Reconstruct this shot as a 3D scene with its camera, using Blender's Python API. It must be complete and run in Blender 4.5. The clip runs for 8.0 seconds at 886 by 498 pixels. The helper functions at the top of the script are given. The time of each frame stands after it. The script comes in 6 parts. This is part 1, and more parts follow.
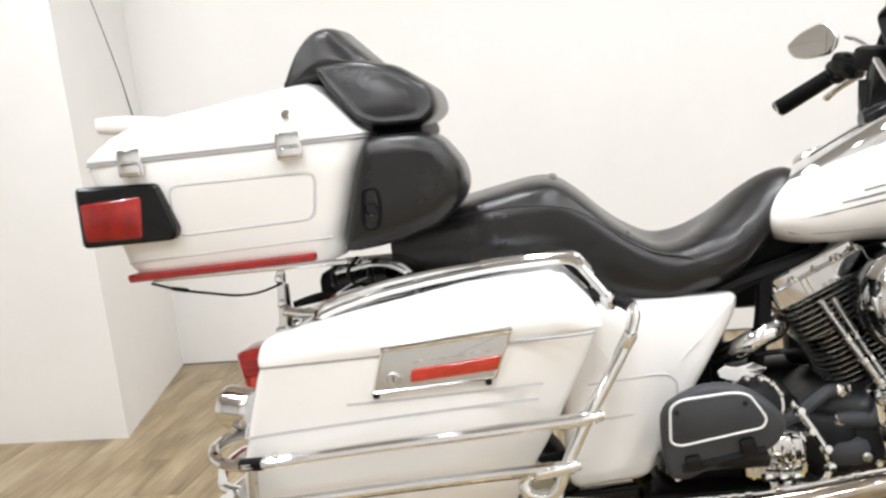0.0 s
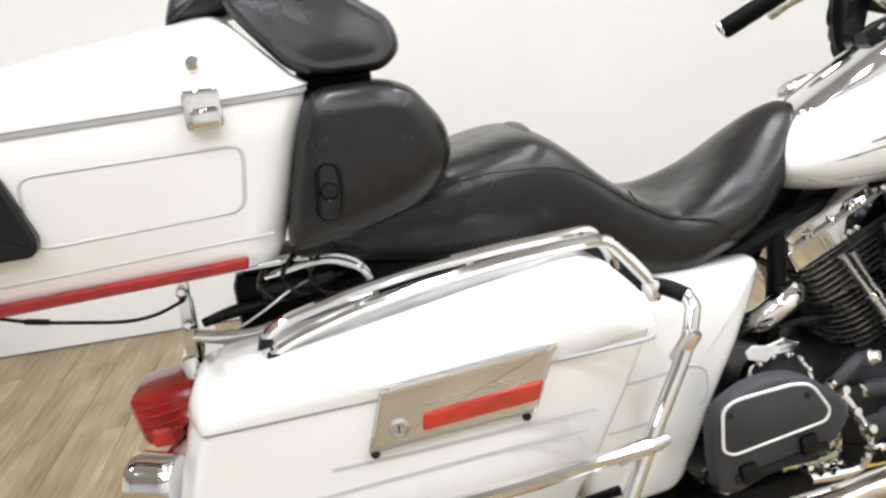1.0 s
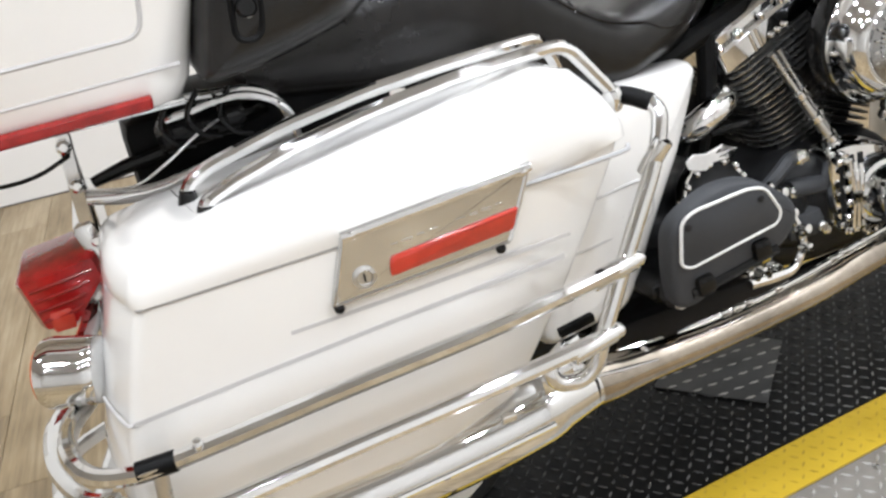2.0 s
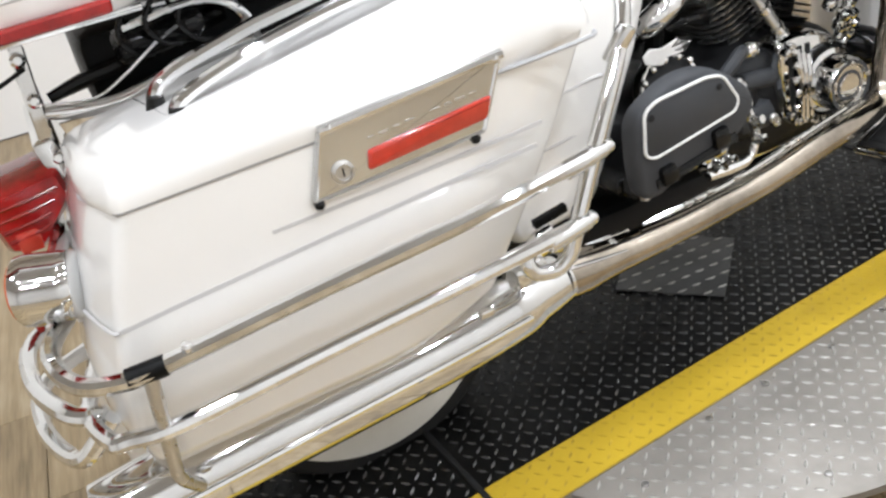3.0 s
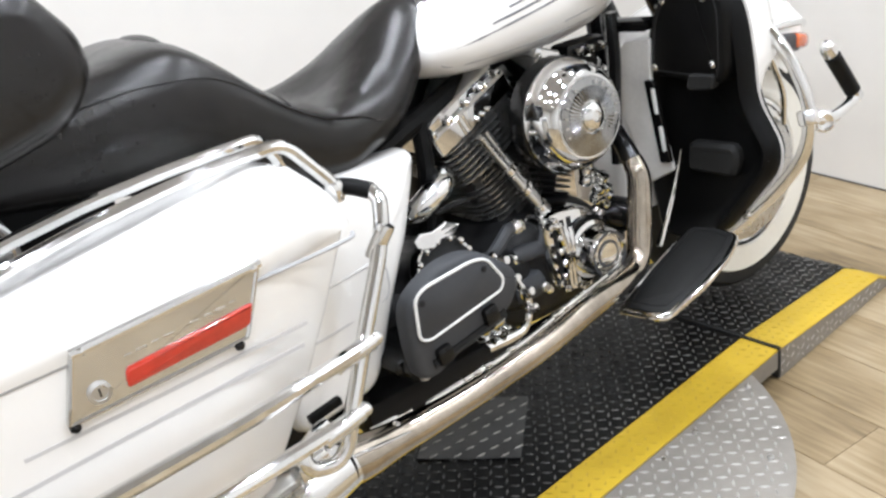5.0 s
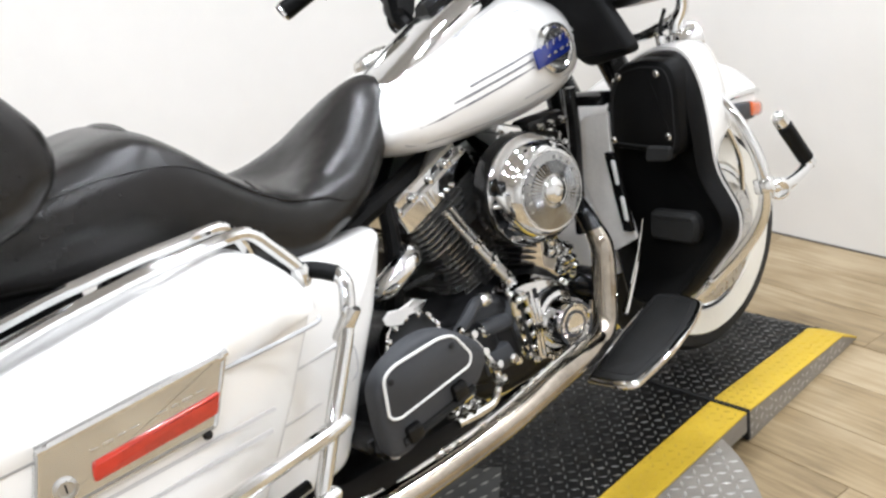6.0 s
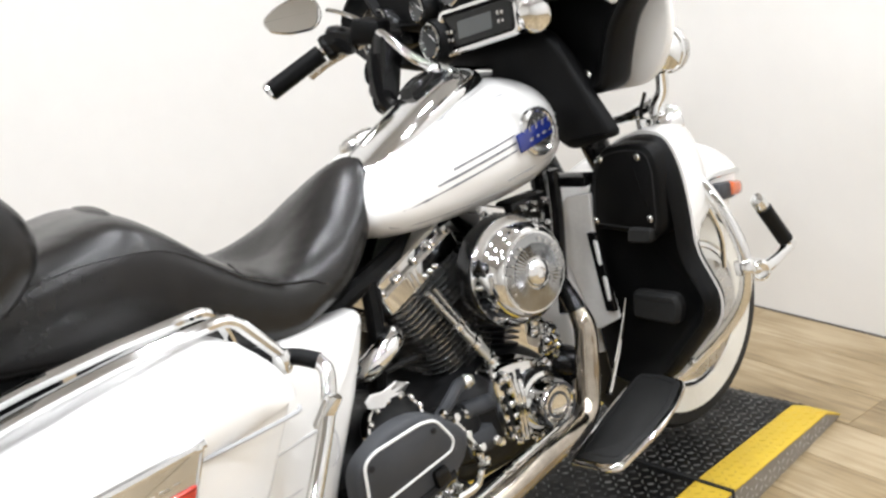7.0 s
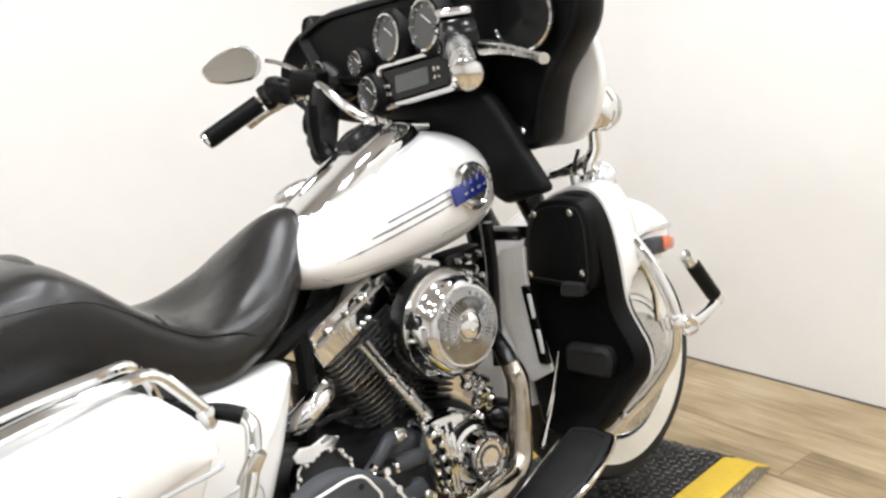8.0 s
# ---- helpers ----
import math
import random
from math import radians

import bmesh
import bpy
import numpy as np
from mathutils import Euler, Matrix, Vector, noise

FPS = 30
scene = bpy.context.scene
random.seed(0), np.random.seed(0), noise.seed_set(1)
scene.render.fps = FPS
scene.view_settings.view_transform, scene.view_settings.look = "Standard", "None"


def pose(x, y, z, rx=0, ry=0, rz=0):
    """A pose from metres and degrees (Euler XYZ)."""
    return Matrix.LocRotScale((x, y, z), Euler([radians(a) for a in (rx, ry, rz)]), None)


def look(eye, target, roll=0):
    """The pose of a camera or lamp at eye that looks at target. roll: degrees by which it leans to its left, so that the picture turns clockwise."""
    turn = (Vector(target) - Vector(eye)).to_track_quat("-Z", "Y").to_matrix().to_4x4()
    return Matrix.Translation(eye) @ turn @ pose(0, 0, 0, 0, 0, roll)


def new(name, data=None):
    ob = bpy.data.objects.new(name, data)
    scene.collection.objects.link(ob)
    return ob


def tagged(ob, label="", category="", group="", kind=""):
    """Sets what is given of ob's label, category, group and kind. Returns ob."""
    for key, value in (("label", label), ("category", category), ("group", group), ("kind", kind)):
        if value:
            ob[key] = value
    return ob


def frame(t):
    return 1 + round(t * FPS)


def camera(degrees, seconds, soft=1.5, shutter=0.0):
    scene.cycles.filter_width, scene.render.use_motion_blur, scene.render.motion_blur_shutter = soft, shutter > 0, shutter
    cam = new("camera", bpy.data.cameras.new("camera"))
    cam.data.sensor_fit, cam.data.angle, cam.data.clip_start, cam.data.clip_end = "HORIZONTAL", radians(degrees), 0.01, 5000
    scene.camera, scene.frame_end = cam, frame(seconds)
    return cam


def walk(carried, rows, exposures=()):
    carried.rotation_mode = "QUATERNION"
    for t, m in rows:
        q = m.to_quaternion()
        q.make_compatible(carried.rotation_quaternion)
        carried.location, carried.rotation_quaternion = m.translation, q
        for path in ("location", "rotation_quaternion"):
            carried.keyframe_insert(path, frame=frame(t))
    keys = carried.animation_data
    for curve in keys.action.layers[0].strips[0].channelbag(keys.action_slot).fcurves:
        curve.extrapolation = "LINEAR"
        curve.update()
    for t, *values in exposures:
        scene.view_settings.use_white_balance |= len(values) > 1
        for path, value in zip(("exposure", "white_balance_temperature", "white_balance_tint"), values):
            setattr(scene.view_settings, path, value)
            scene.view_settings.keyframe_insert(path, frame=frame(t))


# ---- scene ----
cam = camera(51.0, 8.0, soft=2.6)
PATH = [
    (0, (0.2, -1.902, 1.145), (-0.039, 0.054, 0.799), -6.7),
    (0.5, (-0.028, -1.682, 1.196), (0.13, 0.264, 0.762), -8.3),
    (1, (-0.134, -1.453, 1.188), (0.108, 0.451, 0.626), -8.1),
    (1.5, (-0.174, -1.303, 1.157), (0.102, 0.53, 0.406), -7.1),
    (2, (-0.259, -1.286, 1.135), (0.263, 0.416, 0.223), -9.6),
    (2.2, (-0.301, -1.288, 1.121), (0.249, 0.362, 0.134), -12.2),
    (3.3, (-0.321, -1.298, 1.093), (0.339, 0.28, 0.057), -10.2),
    (3.5, (-0.298, -1.305, 1.113), (0.43, 0.264, 0.108), -10.7),
    (4, (-0.262, -1.344, 1.138), (0.545, 0.225, 0.195), -12.6),
    (4.5, (-0.248, -1.337, 1.136), (0.711, 0.17, 0.235), -8.5),
    (4.7, (-0.243, -1.338, 1.144), (0.74, 0.172, 0.277), -8.6),
    (5.8, (-0.252, -1.335, 1.168), (0.848, 0.167, 0.437), -8.6),
    (6, (-0.237, -1.351, 1.183), (0.868, 0.156, 0.471), -9.3),
    (6.5, (-0.223, -1.347, 1.19), (0.929, 0.135, 0.501), -9.7),
    (7, (-0.226, -1.353, 1.214), (0.945, 0.158, 0.624), -8.5),
    (7.5, (-0.216, -1.355, 1.219), (1.001, 0.124, 0.645), -8.8),
    (8, (-0.21, -1.37, 1.225), (1.074, 0.076, 0.714), -6.7),
]
walk(cam, [(t, look(eye, target, roll)) for t, eye, target, roll in PATH], [(0, -0.16, 6080, 10), (2, -0.24, 5900, 10), (3.5, -0.18, 5880, 10), (4.5, -0.1, 5800, 10), (6, -0.07, 5850, 10), (8, -0.08, 6080, 10)])

# ---- world and large lights ----
world = bpy.data.worlds.new("world")
world.use_nodes = True
world.node_tree.nodes["Background"].inputs[0].default_value = (1.0, 0.95, 0.88, 1)
world.node_tree.nodes["Background"].inputs[1].default_value = 0.02
scene.world = world
scene.view_settings.exposure = 0.0
FLOOR = -0.08
ROOM = pose(0, 0, 0, 0, 0, -4)          # the room is turned against the motorcycle
LIFT = pose(0.655, -0.035, 0, 0, 0, 5)  # the lift is turned a little too
CEIL = 3.1


# ---- materials ----
def material(name, base, rough=0.5, metal=0.0, coat=0.0, noise_scale=0.0, vary=0.0, bump=0.0, bump_scale=200.0, rough_vary=0.0,
             transmission=0.0, emission=0.0, ior=1.45, spec=0.5, crease=0.0, crease_scale=14.0):
    m = bpy.data.materials.new(name)
    m.use_nodes = True
    nt = m.node_tree
    b = nt.nodes["Principled BSDF"]
    b.inputs["Base Color"].default_value = (*base, 1)
    b.inputs["Roughness"].default_value = rough
    b.inputs["Metallic"].default_value = metal
    b.inputs["Coat Weight"].default_value = coat
    b.inputs["Coat Roughness"].default_value = 0.04
    b.inputs["Transmission Weight"].default_value = transmission
    b.inputs["IOR"].default_value = ior
    b.inputs["Specular IOR Level"].default_value = spec
    if emission:
        b.inputs["Emission Color"].default_value = (*base, 1)
        b.inputs["Emission Strength"].default_value = emission
    tc = nt.nodes.new("ShaderNodeTexCoord")

    def tex(scale, detail=4.0):
        n = nt.nodes.new("ShaderNodeTexNoise")
        n.inputs["Scale"].default_value = scale
        n.inputs["Detail"].default_value = detail
        nt.links.new(tc.outputs["Object"], n.inputs["Vector"])
        return n

    if vary:
        n = tex(noise_scale)
        n2 = tex(noise_scale * 9.0)
        add = nt.nodes.new("ShaderNodeMath")
        add.operation = "MULTIPLY_ADD"
        nt.links.new(n2.outputs["Fac"], add.inputs[0])
        add.inputs[1].default_value = 0.4
        nt.links.new(n.outputs["Fac"], add.inputs[2])
        ramp = nt.nodes.new("ShaderNodeMapRange")
        nt.links.new(add.outputs[0], ramp.inputs["Value"])
        ramp.inputs["From Min"].default_value = 0.4
        ramp.inputs["From Max"].default_value = 1.0
        ramp.inputs["To Min"].default_value = 1.0 - vary
        ramp.inputs["To Max"].default_value = 1.0 + vary
        mix = nt.nodes.new("ShaderNodeVectorMath")
        mix.operation = "SCALE"
        mix.inputs[0].default_value = base
        nt.links.new(ramp.outputs[0], mix.inputs["Scale"])
        nt.links.new(mix.outputs[0], b.inputs["Base Color"])
    if rough_vary:
        n = tex(max(noise_scale, 8.0) * 2.0)
        ramp = nt.nodes.new("ShaderNodeMapRange")
        nt.links.new(n.outputs["Fac"], ramp.inputs["Value"])
        ramp.inputs["From Min"].default_value = 0.3
        ramp.inputs["From Max"].default_value = 0.7
        ramp.inputs["To Min"].default_value = max(0.0, rough - rough_vary)
        ramp.inputs["To Max"].default_value = rough + rough_vary
        nt.links.new(ramp.outputs[0], b.inputs["Roughness"])
    if bump:
        n = tex(bump_scale, 3.0)
        bp = nt.nodes.new("ShaderNodeBump")
        bp.inputs["Strength"].default_value = bump
        bp.inputs["Distance"].default_value = 0.002
        nt.links.new(n.outputs["Fac"], bp.inputs["Height"])
        nt.links.new(bp.outputs[0], b.inputs["Normal"])
        if crease:
            n = tex(crease_scale, 2.0)
            soft = nt.nodes.new("ShaderNodeBump")
            soft.inputs["Strength"].default_value = crease
            soft.inputs["Distance"].default_value = 0.012
            nt.links.new(n.outputs["Fac"], soft.inputs["Height"])
            nt.links.new(soft.outputs[0], bp.inputs["Normal"])
    return m


def wood_material(name):
    """Light oak planks: long grain along the plank's length, each plank its own tone."""
    m = bpy.data.materials.new(name)
    m.use_nodes = True
    nt = m.node_tree
    b = nt.nodes["Principled BSDF"]
    tc, info = nt.nodes.new("ShaderNodeTexCoord"), nt.nodes.new("ShaderNodeObjectInfo")
    shift = nt.nodes.new("ShaderNodeVectorMath")
    shift.operation = "SCALE"
    nt.links.new(info.outputs["Random"], shift.inputs["Scale"])
    shift.inputs[0].default_value = (37.0, 91.0, 13.0)
    add = nt.nodes.new("ShaderNodeVectorMath")
    nt.links.new(tc.outputs["Object"], add.inputs[0])
    nt.links.new(shift.outputs[0], add.inputs[1])
    cols = []
    for scale, detail, stretch in ((3.0, 3.0, (2.2, 1.0, 1.0)), (9.0, 6.0, (9.0, 0.55, 1.0)), (60.0, 4.0, (4.0, 0.3, 1.0))):
        mp = nt.nodes.new("ShaderNodeMapping")
        mp.inputs["Scale"].default_value = stretch
        nt.links.new(add.outputs[0], mp.inputs["Vector"])
        n = nt.nodes.new("ShaderNodeTexNoise")
        n.inputs["Scale"].default_value = scale
        n.inputs["Detail"].default_value = detail
        nt.links.new(mp.outputs[0], n.inputs["Vector"])
        cols.append(n)
    mix = nt.nodes.new("ShaderNodeMath")
    mix.operation = "MULTIPLY_ADD"
    nt.links.new(cols[0].outputs["Fac"], mix.inputs[0])
    mix.inputs[1].default_value = 0.55
    half = nt.nodes.new("ShaderNodeMath")
    half.operation = "MULTIPLY_ADD"
    nt.links.new(cols[1].outputs["Fac"], half.inputs[0])
    half.inputs[1].default_value = 0.45
    nt.links.new(half.outputs[0], mix.inputs[2])
    fine = nt.nodes.new("ShaderNodeMath")
    fine.operation = "MULTIPLY"
    nt.links.new(cols[2].outputs["Fac"], fine.inputs[0])
    fine.inputs[1].default_value = 0.12
    nt.links.new(fine.outputs[0], half.inputs[2])
    tone = nt.nodes.new("ShaderNodeMath")
    tone.operation = "MULTIPLY_ADD"
    nt.links.new(info.outputs["Random"], tone.inputs[0])
    tone.inputs[1].default_value = 0.14
    nt.links.new(mix.outputs[0], tone.inputs[2])
    ramp = nt.nodes.new("ShaderNodeValToRGB")
    nt.links.new(tone.outputs[0], ramp.inputs[0])
    ramp.color_ramp.elements[0].position, ramp.color_ramp.elements[0].color = 0.42, (0.122, 0.084, 0.039, 1)
    ramp.color_ramp.elements[1].position, ramp.color_ramp.elements[1].color = 0.80, (0.405, 0.322, 0.203, 1)
    e = ramp.color_ramp.elements.new(0.62)
    e.color = (0.278, 0.205, 0.110, 1)
    nt.links.new(ramp.outputs[0], b.inputs["Base Color"])
    b.inputs["Roughness"].default_value = 0.33
    bp = nt.nodes.new("ShaderNodeBump")
    bp.inputs["Strength"].default_value = 0.12
    bp.inputs["Distance"].default_value = 0.002
    nt.links.new(cols[1].outputs["Fac"], bp.inputs["Height"])
    nt.links.new(bp.outputs[0], b.inputs["Normal"])
    return m


WHITE = material("white_paint", (0.80, 0.785, 0.755), 0.28, 0.0, 1.0, 3.0, 0.02, 0.03, 900)
SILVER_LINE = material("silver_pinstripe", (0.38, 0.38, 0.385), 0.4, 0.0)
SOFT_LINE = material("pale_grey_pinstripe", (0.52, 0.51, 0.50), 0.6, 0.0)
CHROME = material("chrome", (0.77, 0.775, 0.775), 0.05, 1.0, rough_vary=0.03, noise_scale=14.0)
SATIN = material("satin_metal", (0.62, 0.61, 0.58), 0.25, 1.0, noise_scale=20.0, vary=0.08, rough_vary=0.08)
STEEL = material("brushed_steel", (0.56, 0.555, 0.54), 0.30, 1.0, noise_scale=25.0, vary=0.12, rough_vary=0.1)
# Brown, streaky base colour: dark warm reflections painted into the chrome.
PIPE = material("brown_reflection_chrome", (0.43, 0.385, 0.325), 0.11, 1.0, noise_scale=9.0, vary=0.32, rough_vary=0.05)
LEATHER = material("black_leather", (0.010, 0.0092, 0.0085), 0.25, 0.0, 0.0, 9.0, 0.3, 0.18, 420, rough_vary=0.02, spec=0.44, crease=0.26, crease_scale=13.0)
PLASTIC = material("black_plastic", (0.0028, 0.0028, 0.0028), 0.45, 0.0, 0.0, 12.0, 0.2, 0.15, 700, rough_vary=0.04, spec=0.15)
GREY_PLASTIC = material("dark_grey_plastic", (0.034, 0.036, 0.040), 0.55, 0.0, 0.0, 12.0, 0.15, 0.25, 600, rough_vary=0.06)
GLOSS_BLACK = material("gloss_black", (0.005, 0.005, 0.005), 0.16, 0.0, 0.0, spec=0.3)
MAT = material("black_rubber_mat", (0.019, 0.019, 0.0185), 0.62, 0.0, 0.0, 14.0, 0.2, 0.2, 500, spec=0.2)
ENGINE = material("black_wrinkle_paint", (0.009, 0.009, 0.0095), 0.38, 0.0, 0.0, 15.0, 0.3, 0.3, 500, rough_vary=0.1, spec=0.22)
FIN = material("fin_edge_aluminium", (0.42, 0.42, 0.41), 0.22, 0.9, rough_vary=0.1)
RUBBER = material("tyre_rubber", (0.012, 0.012, 0.012), 0.7, 0.0, 0.0, 18.0, 0.25, 0.3, 250)
WALL_WHITE = material("whitewall_rubber", (0.72, 0.70, 0.64), 0.5, 0.0, 0.0, 10.0, 0.06, 0.1, 300)
RED = material("red_lens", (0.24, 0.010, 0.008), 0.15, 0.0, 0.3, 30.0, 0.4)
TAIL_RED = material("bright_red_lens", (0.30, 0.006, 0.006), 0.12, 0.0, 0.6, 45.0, 0.5)
ORANGE_RED = material("red_reflector", (0.46, 0.028, 0.012), 0.2, 0.0, 1.0, 60.0, 0.2)
AMBER = material("amber_lens", (0.52, 0.105, 0.022), 0.2, 0.0, 0.8, 40.0, 0.2)
BLUE = material("blue_enamel", (0.015, 0.03, 0.22), 0.25, 0.2, 0.8)
DARK_LINE = material("charcoal_stripe", (0.14, 0.14, 0.15), 0.35)
DISC = material("grey_brushed_disc", (0.34, 0.345, 0.35), 0.14, 1.0, noise_scale=30.0, vary=0.15, rough_vary=0.08)
BRUSHED = material("brushed_chrome_plate", (0.66, 0.66, 0.65), 0.11, 0.92, noise_scale=5.0, vary=0.05)
PALE = material("pale_satin_metal", (0.80, 0.785, 0.76), 0.36, 0.1, noise_scale=12.0, vary=0.12, rough_vary=0.08)
MIRROR = material("mirror_glass", (0.62, 0.61, 0.58), 0.02, 1.0)
GLASS = material("gauge_glass", (0.9, 0.9, 0.9), 0.03, 0.0, 0.0, transmission=1.0)
DIAL = material("dial_face", (0.055, 0.055, 0.054), 0.14)
SCREEN = material("display_glass", (0.05, 0.055, 0.055), 0.12, 0.0, 0.5)
PRINT = material("white_print", (0.7, 0.7, 0.68), 0.5)
BLACK_PLATE = material("black_painted_plate", (0.0035, 0.0035, 0.0034), 0.42, 0.0, 0.0, 14.0, 0.35, 0.25, 300, rough_vary=0.12, spec=0.22)
DULL_PLATE = material("dull_aluminium_plate", (0.09, 0.09, 0.088), 0.5, 0.4, 0.0, 14.0, 0.25, 0.2, 300, rough_vary=0.1, spec=0.3)
WORN = material("worn_plate_tread", (0.15, 0.15, 0.146), 0.30, 0.7, 0.0, 6.0, 0.6, rough_vary=0.12)
ALU = material("aluminium_plate", (0.262, 0.244, 0.218), 0.50, 0.4, 0.0, 5.0, 0.22, 0.2, 350, rough_vary=0.08, spec=0.3)
YELLOW = material("yellow_safety_paint", (0.56, 0.385, 0.022), 0.45, 0.0, 0.0, 16.0, 0.06, 0.2, 300, rough_vary=0.05)
YELLOW_TREAD = material("scuffed_yellow_tread", (0.46, 0.312, 0.020), 0.47, 0.0, 0.0, 5.0, 0.55)
GAP = material("joint_black", (0.008, 0.008, 0.008), 0.8)
PLASTER = material("white_plaster", (0.80, 0.785, 0.755), 0.75, 0.0, 0.0, 1.2, 0.03, 0.12, 120)
GREY_WALL = material("grey_wall_paint", (0.72, 0.71, 0.69), 0.7, 0.0, 0.0, 1.2, 0.1, 0.1, 120)
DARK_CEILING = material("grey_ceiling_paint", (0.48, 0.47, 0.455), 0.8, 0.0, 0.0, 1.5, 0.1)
CEILING = material("ceiling_paint", (0.82, 0.80, 0.76), 0.8, 0.0, 0.0, 1.5, 0.03)
SKIRTING = material("grey_skirting", (0.10, 0.09, 0.08), 0.7, vary=0.1, noise_scale=6.0)
LAMP = material("lamp_glow", (1.0, 0.985, 0.965), 0.5, emission=30.0)
WOOD = wood_material("oak_planks")
TREAD = material("bright_tread_metal", (0.47, 0.455, 0.425), 0.34, 0.35, noise_scale=9.0, vary=0.08, rough_vary=0.1)
SUBFLOOR = material("plank_joint", (0.10, 0.07, 0.04), 0.8)


# ---- mesh helpers ----
def link_mesh(name, bm, mat, parent=None, label="", sharp=35, matrix=None):
    bmesh.ops.recalc_face_normals(bm, faces=bm.faces)
    me = bpy.data.meshes.new(name)
    bm.to_mesh(me)
    bm.free()
    me.materials.append(mat)
    for p in me.polygons:
        p.use_smooth = True
    me.set_sharp_from_angle(angle=radians(sharp))
    ob = new(name, me)
    if parent is not None:
        ob.parent = parent
    if matrix is not None:
        ob.matrix_basis = matrix
    if label:
        tagged(ob, label)
    return ob


def part(name, bm, mat, parent, label="", sharp=35):
    return link_mesh(name, bm, mat, parent, label, sharp)


def empty(name, label, category, matrix=None, group="", kind=""):
    ob = new(name)
    if matrix is not None:
        ob.matrix_basis = matrix
    return tagged(ob, label, category, group, kind)


def glide(pts, n=6, closed=False):
    """A smooth curve through the points."""
    p = [Vector(q) for q in pts]
    out = []
    last = len(p) if closed else len(p) - 1
    for i in range(last):
        a = p[i - 1] if (i or closed) else p[0] * 2 - p[1]
        b, c = p[i], p[(i + 1) % len(p)]
        d = p[(i + 2) % len(p)] if (closed or i + 2 < len(p)) else c * 2 - b
        for k in range(n):
            t = k / n
            out.append(0.5 * ((2 * b) + (c - a) * t + (2 * a - 5 * b + 4 * c - d) * t * t + (3 * b - a - 3 * c + d) * t ** 3))
    if not closed:
        out.append(p[-1])
    return out


def loft(rings, caps=True, closed=False, bm=None):
    bm = bm or bmesh.new()
    vs = [[bm.verts.new(p) for p in r] for r in rings]
    n = len(vs[0])
    pairs = list(zip(vs, vs[1:])) + ([(vs[-1], vs[0])] if closed else [])
    for a, b in pairs:
        for i in range(n):
            bm.faces.new((a[i], a[(i + 1) % n], b[(i + 1) % n], b[i]))
    if caps and not closed:
        bm.faces.new(vs[0][::-1])
        bm.faces.new(vs[-1])
    return bm


def tube(pts, r, seg=10, n=6, closed=False, bm=None, smooth=True):
    """A round bar along the points; r may be one radius or one for each point."""
    path = glide(pts, n, closed) if smooth and len(pts) > 2 else [Vector(p) for p in pts]
    if isinstance(r, (int, float)):
        radii = [r] * len(path)
    else:
        radii = [float(v) for v in np.interp(np.linspace(0, len(r) - 1, len(path)), range(len(r)), r)]
    rings, up = [], None
    for i, p in enumerate(path):
        a = path[i - 1] if (i or closed) else p
        b = path[(i + 1) % len(path)] if (closed or i + 1 < len(path)) else p
        d = (b - a).normalized()
        if up is None:
            up = Vector((0, 0, 1)) if abs(d.z) < 0.9 else Vector((1, 0, 0))
        side = d.cross(up).normalized()
        up = side.cross(d).normalized()
        rings.append([p + radii[i] * (side * math.cos(k * math.tau / seg) + up * math.sin(k * math.tau / seg)) for k in range(seg)])
    return loft(rings, not closed, closed, bm)


def bent(pts, r, n=5):
    """Straight runs between the points with rounded bends of radius r."""
    p = [Vector(q) for q in pts]
    out = [p[0]]
    for a, b, c in zip(p, p[1:], p[2:]):
        u, v = a - b, c - b
        k = min(r, u.length * 0.48, v.length * 0.48)
        s, e = b + u.normalized() * k, b + v.normalized() * k
        for j in range(n + 1):
            t = j / n
            out.append((1 - t) ** 2 * s + 2 * t * (1 - t) * b + t * t * e)
    return out + [p[-1]]


def bent_tube(pts, r, bend=0.02, seg=12):
    """A bent bar: straight runs with round bends."""
    return tube(bent(pts, bend), r, seg, 1, False, None, False)


def lathe(profile, centre, axis, seg=32, bm=None, caps=True):
    """A turned body: profile of (radius, height along the axis)."""
    q = Vector(axis).to_track_quat("Z", "Y")
    c = Vector(centre)
    rings = [[c + q @ Vector((max(r, 1e-4) * math.cos(k * math.tau / seg), max(r, 1e-4) * math.sin(k * math.tau / seg), h)) for k in range(seg)]
             for r, h in profile]
    return loft(rings, caps, False, bm)


def rounded(pts, r, n=4):
    """A polygon with rounded corners; r is one radius or one for each corner."""
    out = []
    p = [Vector(q) for q in pts]
    for i, b in enumerate(p):
        a, c = p[i - 1], p[(i + 1) % len(p)]
        rr = r[i] if isinstance(r, (list, tuple)) else r
        u, v = (a - b), (c - b)
        k = min(rr, u.length * 0.49, v.length * 0.49)
        s, e = b + u.normalized() * k, b + v.normalized() * k
        for j in range(n + 1):
            t = j / n
            out.append((1 - t) ** 2 * s + 2 * t * (1 - t) * b + t * t * e)
    return out


